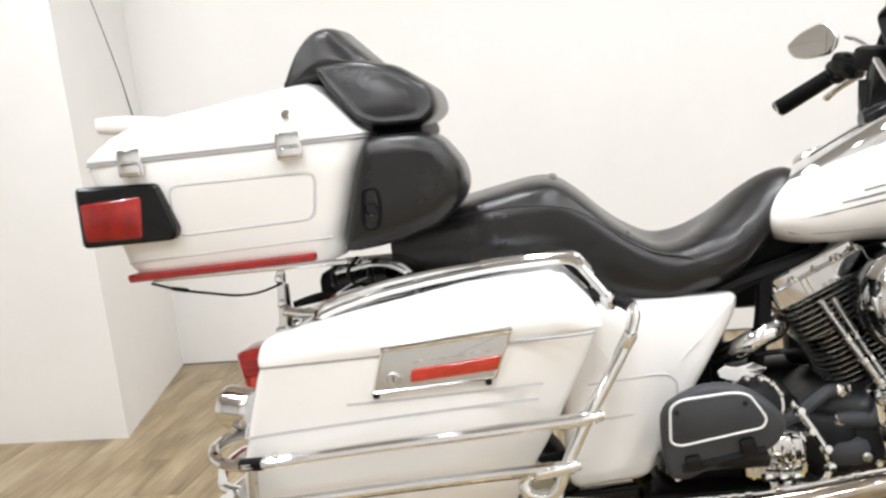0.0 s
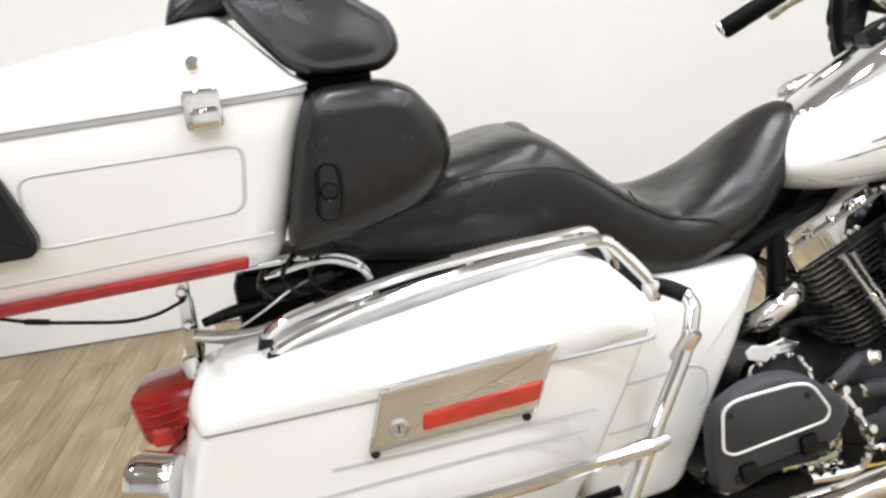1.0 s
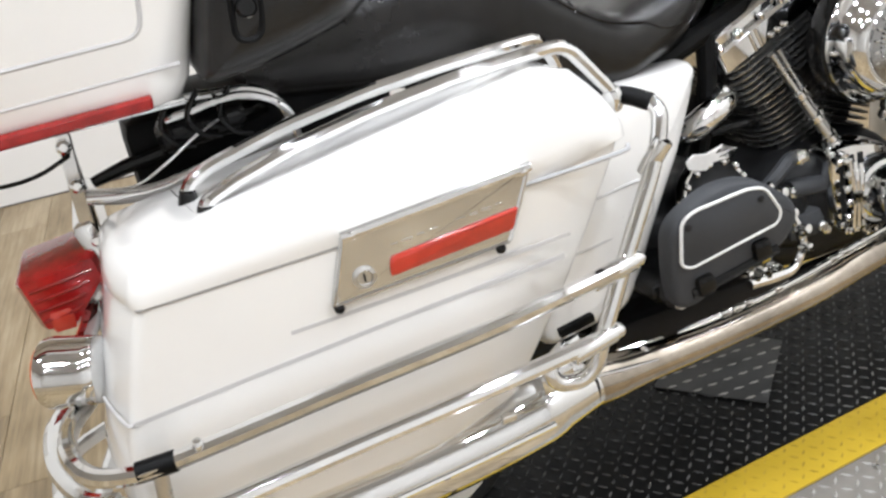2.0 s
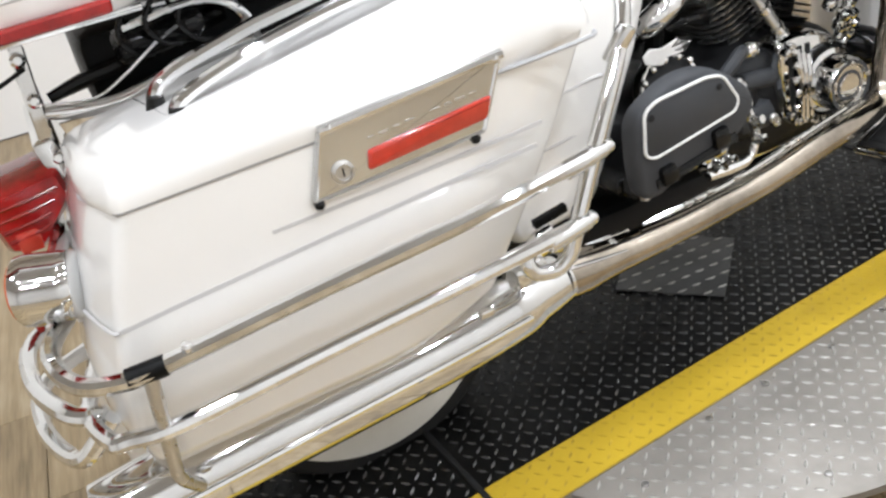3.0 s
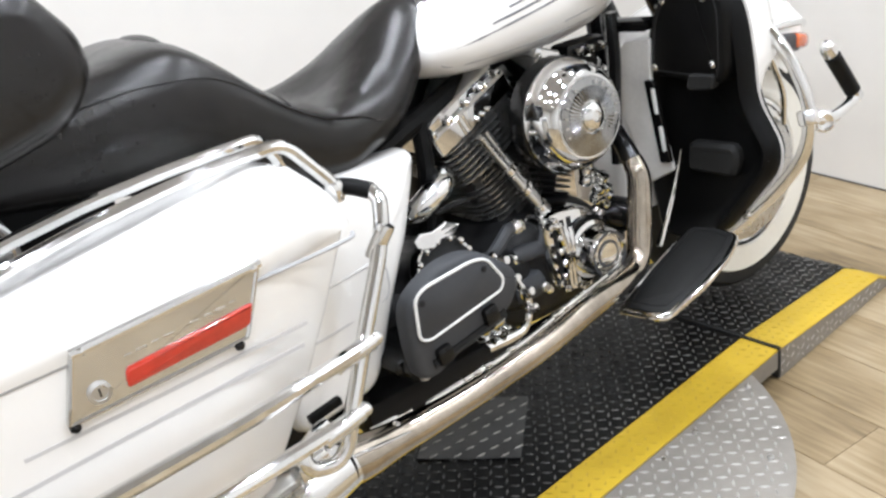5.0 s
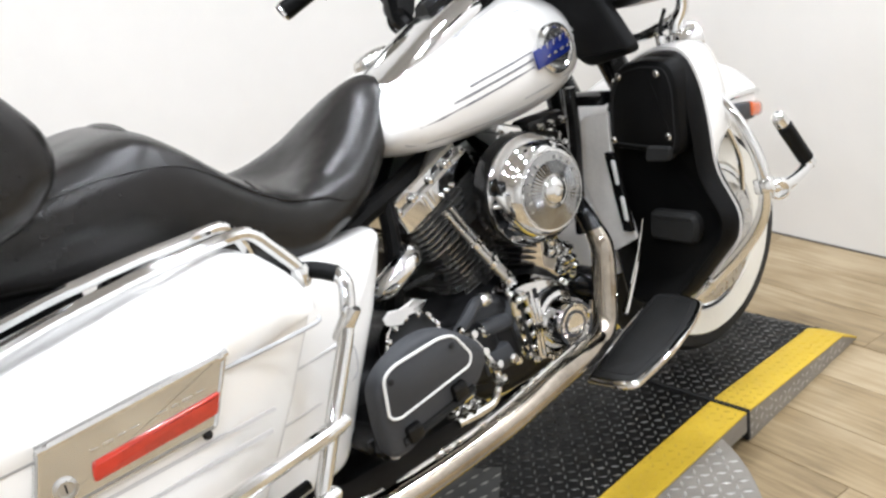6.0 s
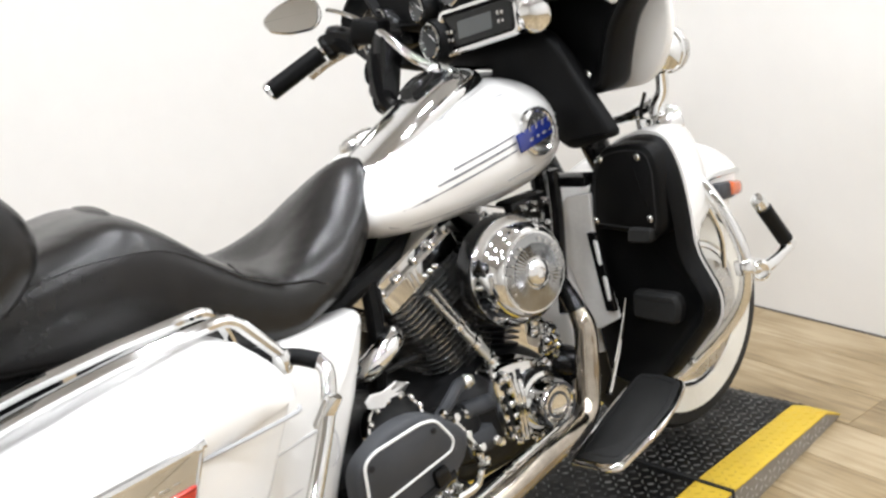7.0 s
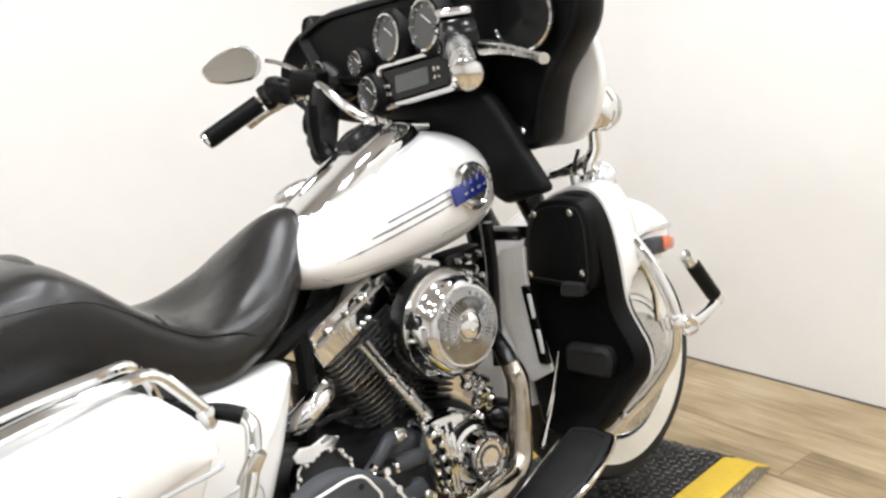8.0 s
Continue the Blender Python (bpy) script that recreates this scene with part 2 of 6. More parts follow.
def inset(poly, d, most=0.016):
    """The polygon drawn in by d; past a small depth it shrinks towards its middle."""
    if d > most:
        near = inset(poly, most)
        mid = sum(near, Vector((0, 0))) / len(near)
        wide = sum((q - mid).length for q in near) / len(near)
        return [mid + (q - mid) * (1 - (d - most) / wide) for q in near]
    n = len(poly)
    area = sum(poly[i - 1].x * poly[i].y - poly[i].x * poly[i - 1].y for i in range(n))
    s = 1 if area > 0 else -1
    out = []
    for i in range(n):
        t = (poly[(i + 1) % n] - poly[i - 1])
        t = t.normalized() if t.length else Vector((1, 0))
        out.append(poly[i] + s * d * Vector((-t.y, t.x)))
    return out


def pillow(poly, layers, axis="y", bend=None, bm=None, fill=None):
    """A polygon swept along an axis; layers of (place on the axis, inset). fill: how far the last face bulges on, in rings."""
    poly = [Vector((p[0], p[1])) for p in poly]
    rings = []
    for h, d in layers:
        ring = []
        for q in inset(poly, d):
            v = {"y": Vector((q.x, h, q.y)), "x": Vector((h, q.x, q.y)), "z": Vector((q.x, q.y, h))}[axis]
            ring.append(bend(v) if bend else v)
        rings.append(ring)
    if fill is not None:
        h, d = layers[-1]
        last = inset(poly, d)
        mid = sum(last, Vector((0, 0))) / len(last)
        for k in (0.82, 0.62, 0.40, 0.18, 0.03):
            ring = []
            for q in last:
                q = mid + (q - mid) * k
                g = h + fill * (1 - k * k)
                v = {"y": Vector((q.x, g, q.y)), "x": Vector((g, q.x, q.y)), "z": Vector((q.x, q.y, g))}[axis]
                ring.append(bend(v) if bend else v)
            rings.append(ring)
    return loft(rings, True, False, bm)


def block(centre, size, bevel=0.004, turn=(0, 0, 0), bm=None):
    """A box with rounded edges."""
    x, y, z = (s / 2 for s in size)
    b = min(bevel, x, y, z)
    poly = rounded([(-x, -y), (x, -y), (x, y), (-x, y)], b, 2)
    own = pillow(poly, [(-z, b), (-z + b * 0.3, b * 0.3), (-z + b, 0), (z - b, 0), (z - b * 0.3, b * 0.3), (z, b)], "z")
    bmesh.ops.transform(own, matrix=pose(*centre, *turn), verts=own.verts)
    if bm is None:
        return own
    me = bpy.data.meshes.new("tmp")
    own.to_mesh(me)
    own.free()
    bm.from_mesh(me)
    bpy.data.meshes.remove(me)
    return bm


def xloft(stations, seg=28, caps=True):
    """A body along x: (x, y centre, half width, bottom, top, squareness)."""
    rings = []
    for x, yc, w, zb, zt, e in stations:
        ring = []
        for k in range(seg):
            a = k * math.tau / seg
            c, s = math.cos(a), math.sin(a)
            ring.append(Vector((x, yc + w * math.copysign(abs(c) ** (2 / e), c), (zb + zt) / 2 + (zt - zb) / 2 * math.copysign(abs(s) ** (2 / e), s))))
        rings.append(ring)
    return loft(rings, caps)


def spread(stations, n=4):
    """Finer stations through the given ones."""
    cols = list(zip(*stations))
    k = np.arange(len(stations))
    fine = np.linspace(0, len(stations) - 1, (len(stations) - 1) * n + 1)
    out = []
    for f in fine:
        i = min(int(f), len(stations) - 2)
        t = f - i
        row = []
        for c in cols:
            a, b, d, e = c[max(i - 1, 0)], c[i], c[i + 1], c[min(i + 2, len(c) - 1)]
            row.append(0.5 * (2 * b + (d - a) * t + (2 * a - 5 * b + 4 * d - e) * t * t + (3 * b - a - 3 * d + e) * t ** 3))
        out.append(tuple(row))
    return out


# ---- the room ----
def wall(name, a, b, thick=0.15, label="plain white painted wall", bottom=FLOOR, top=CEIL, mat=None):
    """A wall from a to b in the room's plan; its thickness goes to the right of a to b."""
    a, b = Vector(a), Vector(b)
    d = (b - a).normalized()
    n = Vector((d.y, -d.x)) * thick
    poly = [a, b, b + n, a + n]
    bm = pillow(poly, [(bottom, 0), (top, 0)], "z")
    ob = link_mesh(name, bm, mat or PLASTER, None, "", 20, ROOM)
    return tagged(ob, label, "wall", "", "structure")


X0, X1, Y0, Y1 = -4.2, 2.397, -4.2, 2.295
wall("wall_front", (X1, Y1), (X1, Y0), -0.15)
wall("wall_back", (-1.9, Y1), (X1 + 0.15, Y1), -0.15)
pier = link_mesh("wall_pier", pillow([Vector(p) for p in ((X0 - 0.15, 1.32), (-1.637, 1.32), (-1.9, Y1 + 0.15), (X0 - 0.15, Y1 + 0.15))], [(FLOOR, 0), (CEIL, 0)], "z"), PLASTER, None, "", 20, ROOM)
tagged(pier, "plain white painted projecting wall", "wall", "", "structure")
wall("wall_rear", (X0, Y0), (X0, 1.32), -0.15)
wall("wall_near", (X1, Y0), (X0, Y0), -0.15, "plain pale grey painted wall", mat=GREY_WALL)
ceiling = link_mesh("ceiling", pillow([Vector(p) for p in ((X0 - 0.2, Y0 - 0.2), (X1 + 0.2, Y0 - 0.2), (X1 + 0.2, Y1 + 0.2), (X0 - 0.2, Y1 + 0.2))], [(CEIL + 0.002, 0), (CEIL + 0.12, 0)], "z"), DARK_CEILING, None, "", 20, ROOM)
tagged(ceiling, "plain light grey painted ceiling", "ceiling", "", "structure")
floor = link_mesh("floor", pillow([Vector(p) for p in ((X0 - 0.2, Y0 - 0.2), (X1 + 0.2, Y0 - 0.2), (X1 + 0.2, Y1 + 0.2), (X0 - 0.2, Y1 + 0.2))], [(FLOOR - 0.12, 0), (FLOOR - 0.006, 0)], "z"), SUBFLOOR, None, "", 20, ROOM)
tagged(floor, "light oak plank floor with dark streaks", "floor", "", "structure")

for name, a, b in (("trim_front", (X1 - 0.006, Y0), (X1 - 0.006, Y1 - 0.006)), ("trim_back", (-1.9, Y1 - 0.006), (X1 - 0.006, Y1 - 0.006))):
    wide = (0.006, 0.0) if name == "trim_front" else (0.0, 0.006)
    edge = [Vector(a), Vector(b), Vector((b[0] + wide[0], b[1] + wide[1])), Vector((a[0] + wide[0], a[1] + wide[1]))]
    strip = link_mesh(name, pillow(edge, [(FLOOR - 0.004, 0), (FLOOR + 0.0045, 0)], "z"), SKIRTING, None, "", 20, ROOM)
    tagged(strip, "thin grey sealing strip along the wall", "trim", "", "structure")

# ceiling lamps: round flush lamps in rows
LAMPS = [(-1.9 + 1.3 * i, -2.8) for i in range(4)] + [(-1.5 + 1.2 * i, -1.6) for i in range(4)] + [(-1.9 + 1.3 * i, -0.5) for i in range(4)] + [(-1.5 + 1.2 * i, 0.55) for i in range(4)]
for lx, ly in LAMPS:
    p = ROOM @ Vector((lx, ly, CEIL))
    lamp = empty("ceiling_lamp", "round flush ceiling lamp with a white rim", "ceiling lamp", pose(p.x, p.y, CEIL), "ceiling lamps")
    part("lamp_rim", lathe([(0.095, 0), (0.10, -0.02), (0.083, -0.025), (0.08, -0.004)], (0, 0, 0), (0, 0, 1), 24), CEILING, lamp)
    part("diffuser", lathe([(0.079, -0.006), (0.079, -0.015), (0.05, -0.02), (0.0, -0.022)], (0, 0, 0), (0, 0, 1), 24), LAMP, lamp, "glowing warm white diffuser")
    data = bpy.data.lights.new("lamp_light", "AREA")
    data.shape, data.size, data.energy, data.color = "DISK", 0.15, 17.5, (1.0, 0.985, 0.965)
    light = new("lamp_light", data)
    light.matrix_basis = pose(p.x, p.y, CEIL - 0.04)

# ---- the motorcycle ----
bike = empty("motorcycle", "white touring motorcycle with black leather seat and chrome trim", "motorcycle", pose(0, 0, 0, -3, 0, 0))


def rim_line(poly, y, r, bm=None, axis="y"):
    pts = [{"y": Vector((p[0], y, p[1])), "x": Vector((y, p[0], p[1]))}[axis] for p in poly]
    return tube(pts, r, 6, 1, True, bm, False)


# wheels
def wheel(name, cx, cy, cz, radius, width, white_out, white_in):
    w = part(name, lathe([(radius * 0.62, -width / 2 + 0.012), (white_in, -width / 2 - 0.001), (white_out, -width / 2 - 0.004), (radius * 0.935, -width / 2 - 0.001), (radius * 0.965, -width / 2 + 0.007), (radius * 0.985, -width / 2 + 0.018), (radius * 0.996, -width / 2 + 0.034), (radius, -width * 0.12), (radius, width * 0.12), (radius * 0.985, width / 2 - 0.018),
                         (radius * 0.935, width / 2), (white_out, width / 2 + 0.003), (radius * 0.62, width / 2 - 0.012)], (cx, cy, cz), (0, 1, 0), 64), RUBBER, bike, "black tyre with a wide white sidewall")
    part("whitewall", lathe([(white_in, -0.001), (white_in + 0.004, -0.005), ((white_in + white_out) / 2, -0.0055), (white_out - 0.004, -0.0065), (white_out, -0.003), (white_out - 0.01, 0.004), (white_in, 0.004)], (cx, cy - width / 2, cz), (0, 1, 0), 64), WALL_WHITE, w, "white sidewall band")
    part("rim", lathe([(white_in - 0.001, -0.004), (white_in - 0.012, -0.008), (white_in - 0.02, 0.004), (white_in - 0.035, 0.02), (0.06, 0.03), (0.05, -0.02), (0.0, -0.022)], (cx, cy - width / 2, cz), (0, 1, 0), 48), CHROME, w, "chrome rim")
    part("brake_disc", lathe([(0.14, -0.03), (0.14, -0.026), (0.06, -0.026), (0.06, -0.03)], (cx, cy - width / 2, cz), (0, 1, 0), 40), STEEL, w)
    for k in range(9):
        a = k * math.tau / 9
        part("spoke", tube([(cx + 0.05 * math.cos(a), cy - width / 2 + 0.01, cz + 0.05 * math.sin(a)), (cx + (white_in - 0.02) * math.cos(a), cy - width / 2 + 0.014, cz + (white_in - 0.02) * math.sin(a))], 0.011, 6, 1), STEEL, w)
    return w


REAR = (-0.045, -0.055, 0.222)
FRONT = (1.515, 0.0, 0.305)
wheel("rear_wheel", *REAR, 0.262, 0.13, 0.222, 0.160)
wheel("front_wheel", *FRONT, 0.290, 0.13, 0.244, 0.180)


def fender(name, centre, a0, a1, radii, half, depth, label):
    """A mudguard shell round a wheel; angles in degrees from straight ahead, over the top."""
    cx, cy, cz = centre
    rings = []
    for i in range(25):
        t = i / 24
        a = radians(a0 + (a1 - a0) * t)
        R = float(np.interp(t, np.linspace(0, 1, len(radii)), radii))
        prof = [(-half, R - depth), (-half, R - 0.06), (-half * 0.93, R - 0.025), (-half * 0.72, R - 0.006), (-half * 0.35, R), (half * 0.35, R), (half * 0.72, R - 0.006), (half * 0.93, R - 0.025), (half, R - 0.06), (half, R - depth)]
        inner = [(y * 0.95, r - 0.006) for y, r in prof[1:-1]][::-1]
        full = prof + [(half * 0.95, R - depth)] + inner + [(-half * 0.95, R - depth)]
        rings.append([Vector((cx + r * math.cos(a), cy + y, cz + r * math.sin(a))) for y, r in full])
    return part(name, loft(rings), WHITE, bike, label, 50)


front_fender = fender("front_fender", (1.50, 0.0, 0.325), 56, 175, [0.392, 0.410, 0.438, 0.44, 0.41], 0.105, 0.16, "white front mudguard with chrome trim")
rear_fender = fender("rear_fender", (-0.05, -0.03, 0.26), 40, 200, [0.36, 0.37, 0.38, 0.385, 0.39], 0.115, 0.16, "white rear mudguard")

# front mudguard's tip lamp and trim
part("fender_trim", tube(glide([(1.52, -0.108, 0.622), (1.60, -0.108, 0.632), (1.70, -0.100, 0.622), (1.765, -0.060, 0.600)], 5), 0.007, 8, 1), CHROME, front_fender, "chrome trim strip")
part("fender_trim", tube(glide([(1.535, -0.108, 0.618), (1.60, -0.105, 0.585), (1.66, -0.095, 0.562)], 5), 0.006, 8, 1), CHROME, front_fender, "chrome trim strip")
part("fender_trim", tube(glide([(1.525, -0.112, 0.615), (1.56, -0.115, 0.56), (1.60, -0.112, 0.48), (1.61, -0.105, 0.40)], 5), [0.007, 0.008, 0.008, 0.006], 8, 1), CHROME, front_fender, "chrome guard along the mudguard")
part("tip_lamp", block((1.625, -0.112, 0.590), (0.11, 0.03, 0.042), 0.010, (0, 10, 14)), GREY_PLASTIC, front_fender, "dark lamp housing")
part("lens", block((1.672, -0.104, 0.584), (0.070, 0.038, 0.036), 0.012, (0, 12, 14)), AMBER, front_fender, "amber lens")

# petrol tank
tank_st = [(0.612, -0.02, 0.070, 0.792, 0.828, 2.0), (0.620, -0.01, 0.116, 0.774, 0.846, 2.1), (0.648, 0, 0.148, 0.757, 0.872, 2.2), (0.70, 0, 0.165, 0.748, 0.896, 2.4), (0.78, 0, 0.174, 0.744, 0.925, 2.4),
           (0.87, 0, 0.178, 0.742, 0.955, 2.3), (0.95, 0, 0.177, 0.746, 0.978, 2.3), (1.025, 0, 0.168, 0.758, 0.980, 2.3), (1.08, 0, 0.142, 0.780, 0.955, 2.2), (1.110, 0, 0.097, 0.815, 0.910, 2.0)]
tank = part("fuel_tank", xloft(spread(tank_st, 4), 44), WHITE, bike, "glossy white petrol tank with silver pinstripes", 60)


def tank_skin(x, z, out=0.0015):
    """The place on the tank's side at x and z."""
    c = list(zip(*tank_st))
    w, zb, zt, e = (float(np.interp(x, c[0], c[k])) for k in (2, 3, 4, 5))
    s = max(-0.999, min(0.999, (z - (zb + zt) / 2) / ((zt - zb) / 2)))
    sn = abs(s) ** (e / 2)
    return Vector((x, -(w * (1 - sn * sn) ** (1 / e)) - out, z))


def skin_line(pts, r, mat, name, n=8, label=""):
    path = [tank_skin(p.x, p.y, -r * 0.45) for p in [Vector((q.x, q.y)) for q in glide([(a, b, 0) for a, b in pts], n)]]
    part(name, tube(path, r, 6, 1, False, None, False), mat, tank, label)


for dz, x0 in ((0.0, 0.665), (0.013, 0.735), (0.026, 0.775)):
    row = [(x0 + (0.925 - x0) * k / 4, 0.857 + dz - (0.925 - x0) * (1 - k / 4) * 0.173) for k in range(5)]
    skin_line(row, 0.0026, DARK_LINE, "tank_stripe", 3)
skin_line([(0.64, 0.795), (0.66, 0.783), (0.75, 0.782), (0.87, 0.785), (0.97, 0.795), (1.03, 0.815), (1.035, 0.825), (0.98, 0.815), (0.90, 0.805)], 0.0022, SILVER_LINE, "pinstripe")
skin_line([(0.72, 0.90), (0.80, 0.925), (0.90, 0.948), (0.98, 0.955)], 0.0022, SILVER_LINE, "pinstripe")
bc = tank_skin(0.985, 0.878, 0.0)
badge = part("badge", lathe([(0.046, -0.004), (0.046, 0.006), (0.040, 0.009), (0.036, 0.006), (0.0, 0.006)], bc, (0.10, -1, 0.05), 40), BRUSHED, tank, "round chrome badge")
part("badge_bar", block(bc + Vector((-0.016, -0.010, -0.002)), (0.098, 0.006, 0.036), 0.004, (0, -10, 5)), BLUE, tank, "blue enamel badge bar")
for k in range(6):
    part("badge_mark", block(bc + Vector((-0.048 + k * 0.017, -0.0145, 0.008 + k * 0.003)), (0.0035, 0.002, 0.011), 0.001, (0, 8, 5)), STEEL, tank)
    part("badge_mark", block(bc + Vector((-0.046 + k * 0.017, -0.0145, -0.011 + k * 0.003)), (0.010, 0.002, 0.0045), 0.001, (0, -10, 5)), SATIN, tank)

# console along the tank's top
console = part("console", xloft(spread([(0.668, -0.015, 0.045, 0.858, 0.886, 3), (0.70, -0.015, 0.060, 0.860, 0.906, 3), (0.78, -0.015, 0.070, 0.890, 0.950, 3), (0.87, -0.015, 0.072, 0.925, 0.994, 3), (0.94, -0.015, 0.066, 0.950, 1.012, 3), (0.972, -0.015, 0.045, 0.960, 1.000, 3)], 4), 28), CHROME, bike, "chrome tank console")
part("console_inlay", xloft(spread([(0.83, 0.0, 0.020, 0.96, 0.996, 3), (0.86, 0.0, 0.028, 0.98, 1.010, 3), (0.90, 0.0, 0.028, 0.99, 1.020, 3), (0.92, 0.0, 0.018, 1.0, 1.018, 3)], 4), 20), GLOSS_BLACK, console, "black console inlay")
part("filler_cap", lathe([(0.040, -0.02), (0.040, 0.012), (0.034, 0.02), (0.020, 0.024), (0, 0.025)], (0.755, 0.075, 0.905), (-0.3, 0.2, 1), 28), SATIN, console, "brushed filler cap")
part("ignition_switch", tube([(0.925, 0.035, 1.012), (0.930, 0.01, 1.016), (0.925, -0.025, 1.008), (0.910, -0.045, 0.988)], [0.010, 0.012, 0.011, 0.007], 12, 4), CHROME, console)
part("ignition_key", lathe([(0.014, 0), (0.015, 0.012), (0.010, 0.018), (0.004, 0.020), (0, 0.02)], (0.900, -0.012, 1.012), (-0.4, 0, 1), 16), CHROME, console)
part("tank_bracket", block((0.985, -0.10, 0.735), (0.10, 0.05, 0.03), 0.008), GLOSS_BLACK, bike)
for dx in (-0.03, 0.0, 0.03):
    part("bracket_bolt", lathe([(0.007, 0), (0.007, 0.02), (0.004, 0.024), (0, 0.024)], (0.985 + dx, -0.12, 0.735), (0, -1, 0), 10), CHROME, bike)

# seat
seat_st = [(-0.12, 0, 0.165, 0.775, 0.880, 3.4), (-0.05, 0, 0.178, 0.765, 0.902, 3.5), (0.03, 0, 0.185, 0.752, 0.912, 3.6), (0.10, 0, 0.187, 0.738, 0.925, 3.6), (0.17, 0, 0.185, 0.722, 0.936, 3.6), (0.215, 0, 0.182, 0.708, 0.930, 3.8), (0.26, 0, 0.180, 0.695, 0.897, 4.2),
           (0.31, 0, 0.185, 0.682, 0.848, 4.4), (0.36, 0, 0.188, 0.672, 0.810, 4.4), (0.41, 0, 0.186, 0.666, 0.789, 3.6), (0.46, 0, 0.178, 0.668, 0.799, 2.5), (0.52, 0, 0.160, 0.678, 0.832, 1.8), (0.575, 0, 0.138, 0.705, 0.868, 1.6), (0.625, 0, 0.110, 0.755, 0.894, 1.5), (0.67, 0, 0.075, 0.810, 0.904, 1.6), (0.700, 0, 0.035, 0.850, 0.892, 2)]
fine = spread(seat_st, 5)
rings = []
for x, yc, w, zb, zt, e in fine:
    ring = []
    for k in range(48):
        a = k * math.tau / 48
        c, s = math.cos(a), math.sin(a)
        ee = e if s > 0 else max(e, 2.4)
        y = w * math.copysign(abs(c) ** (2 / ee), c)
        z = (zb + zt) / 2 + (zt - zb) / 2 * math.copysign(abs(s) ** (2 / ee), s)
        if s > 0:  # the rider's hollow
            z -= 0.016 * math.exp(-(y / 0.07) ** 2) * math.exp(-((x - 0.44) / 0.09) ** 2)
        ring.append(Vector((x, y, z)))
    rings.append(ring)
seat = part("seat", loft(rings), LEATHER, bike, "black leather two-up saddle", 60)


def seat_skin(x, z, out=0.0):
    c = list(zip(*seat_st))
    w, zb, zt, e = (float(np.interp(x, c[0], c[k])) for k in (2, 3, 4, 5))
    s = max(-0.99, min(0.99, (z - (zb + zt) / 2) / ((zt - zb) / 2)))
    sn = abs(s) ** (e / 2)
    return Vector((x, -(w * (1 - sn * sn) ** (1 / e)) - out, z))


welt = [seat_skin(p.x, p.y, -0.001) for p in glide([(-0.08, 0.868, 0), (0.0, 0.882, 0), (0.077, 0.889, 0), (0.13, 0.892, 0), (0.205, 0.886, 0), (0.255, 0.868, 0), (0.31, 0.828, 0), (0.342, 0.803, 0), (0.392, 0.776, 0), (0.451, 0.762, 0), (0.484, 0.747, 0), (0.53, 0.744, 0)], 5)]
part("piping", tube(welt, 0.0035, 6, 1, False, None, False), LEATHER, seat)
for x, z0, z1 in ((0.065, 0.885, 0.910), (0.338, 0.800, 0.818)):
    part("seam", tube([seat_skin(x, z0, -0.001), seat_skin(x + 0.003, (z0 + z1) / 2, -0.001), seat_skin(x + 0.006, z1, -0.001)], 0.0022, 6, 3), LEATHER, seat)
ridge = [(0.195, -0.125, 0.910), (0.205, -0.07, 0.924), (0.207, 0.0, 0.928), (0.205, 0.07, 0.924), (0.195, 0.125, 0.910)]
part("cross_roll", tube(ridge, [0.004, 0.011, 0.012, 0.011, 0.004], 12, 5), LEATHER, seat, "stitched roll across the saddle")

# ---- top case ----
def ring_xy(x0, x1, w, r, n=5):
    return rounded([(x0, -w), (x1, -w), (x1, w), (x0, w)], r, n)


body_rings = []
for z, x0, x1, w, r in ((0.832, -0.590, -0.215, 0.262, 0.05), (0.838, -0.602, -0.200, 0.278, 0.06), (0.858, -0.618, -0.188, 0.290, 0.065), (0.93, -0.636, -0.165, 0.301, 0.07), (1.0, -0.652, -0.145, 0.309, 0.07), (1.050, -0.664, -0.128, 0.314, 0.07), (1.056, -0.662, -0.130, 0.312, 0.07)):
    body_rings.append([Vector((p.x, p.y, z)) for p in ring_xy(x0, x1, w, r)])
case = part("top_case", loft(body_rings), WHITE, bike, "white hard top case with silver pinstripes", 40)
part("case_seal", loft([[Vector((p.x, p.y, z)) for p in ring_xy(-0.667 + d, -0.124 - d, 0.317 - d, 0.07)] for z, d in ((1.054, 0.006), (1.055, 0.0), (1.061, 0.0), (1.062, 0.006))]), SILVER_LINE, case, "grey rubber lid seal")


def lid_height(x):
    return float(np.interp(x, (-0.68, -0.60, -0.48, -0.36, -0.235, -0.215, -0.172, -0.142, -0.11), (0.022, 0.055, 0.088, 0.102, 0.106, 0.098, 0.052, 0.028, 0.010)))


lid_rings = []
base = ring_xy(-0.668, -0.122, 0.318, 0.075)
for d, g in ((0.0, 0.0), (-0.001, 0.10), (0.004, 0.22), (0.022, 0.55), (0.045, 0.82), (0.075, 0.95), (0.13, 1.0), (0.22, 1.0)):
    ring = []
    for p in inset(base, d):
        ring.append(Vector((p.x, p.y, 1.062 + g * lid_height(p.x))))
    lid_rings.append(ring)
lid = part("lid", loft(lid_rings), WHITE, case, "white domed lid", 60)
for lx in (-0.255, -0.555):
    part("latch", block((lx, -0.322, 1.055), (0.048, 0.014, 0.052), 0.006), CHROME, case, "chrome latch")
    part("latch", block((lx + 0.002, -0.331, 1.043), (0.036, 0.012, 0.026), 0.006), CHROME, case, "chrome latch")
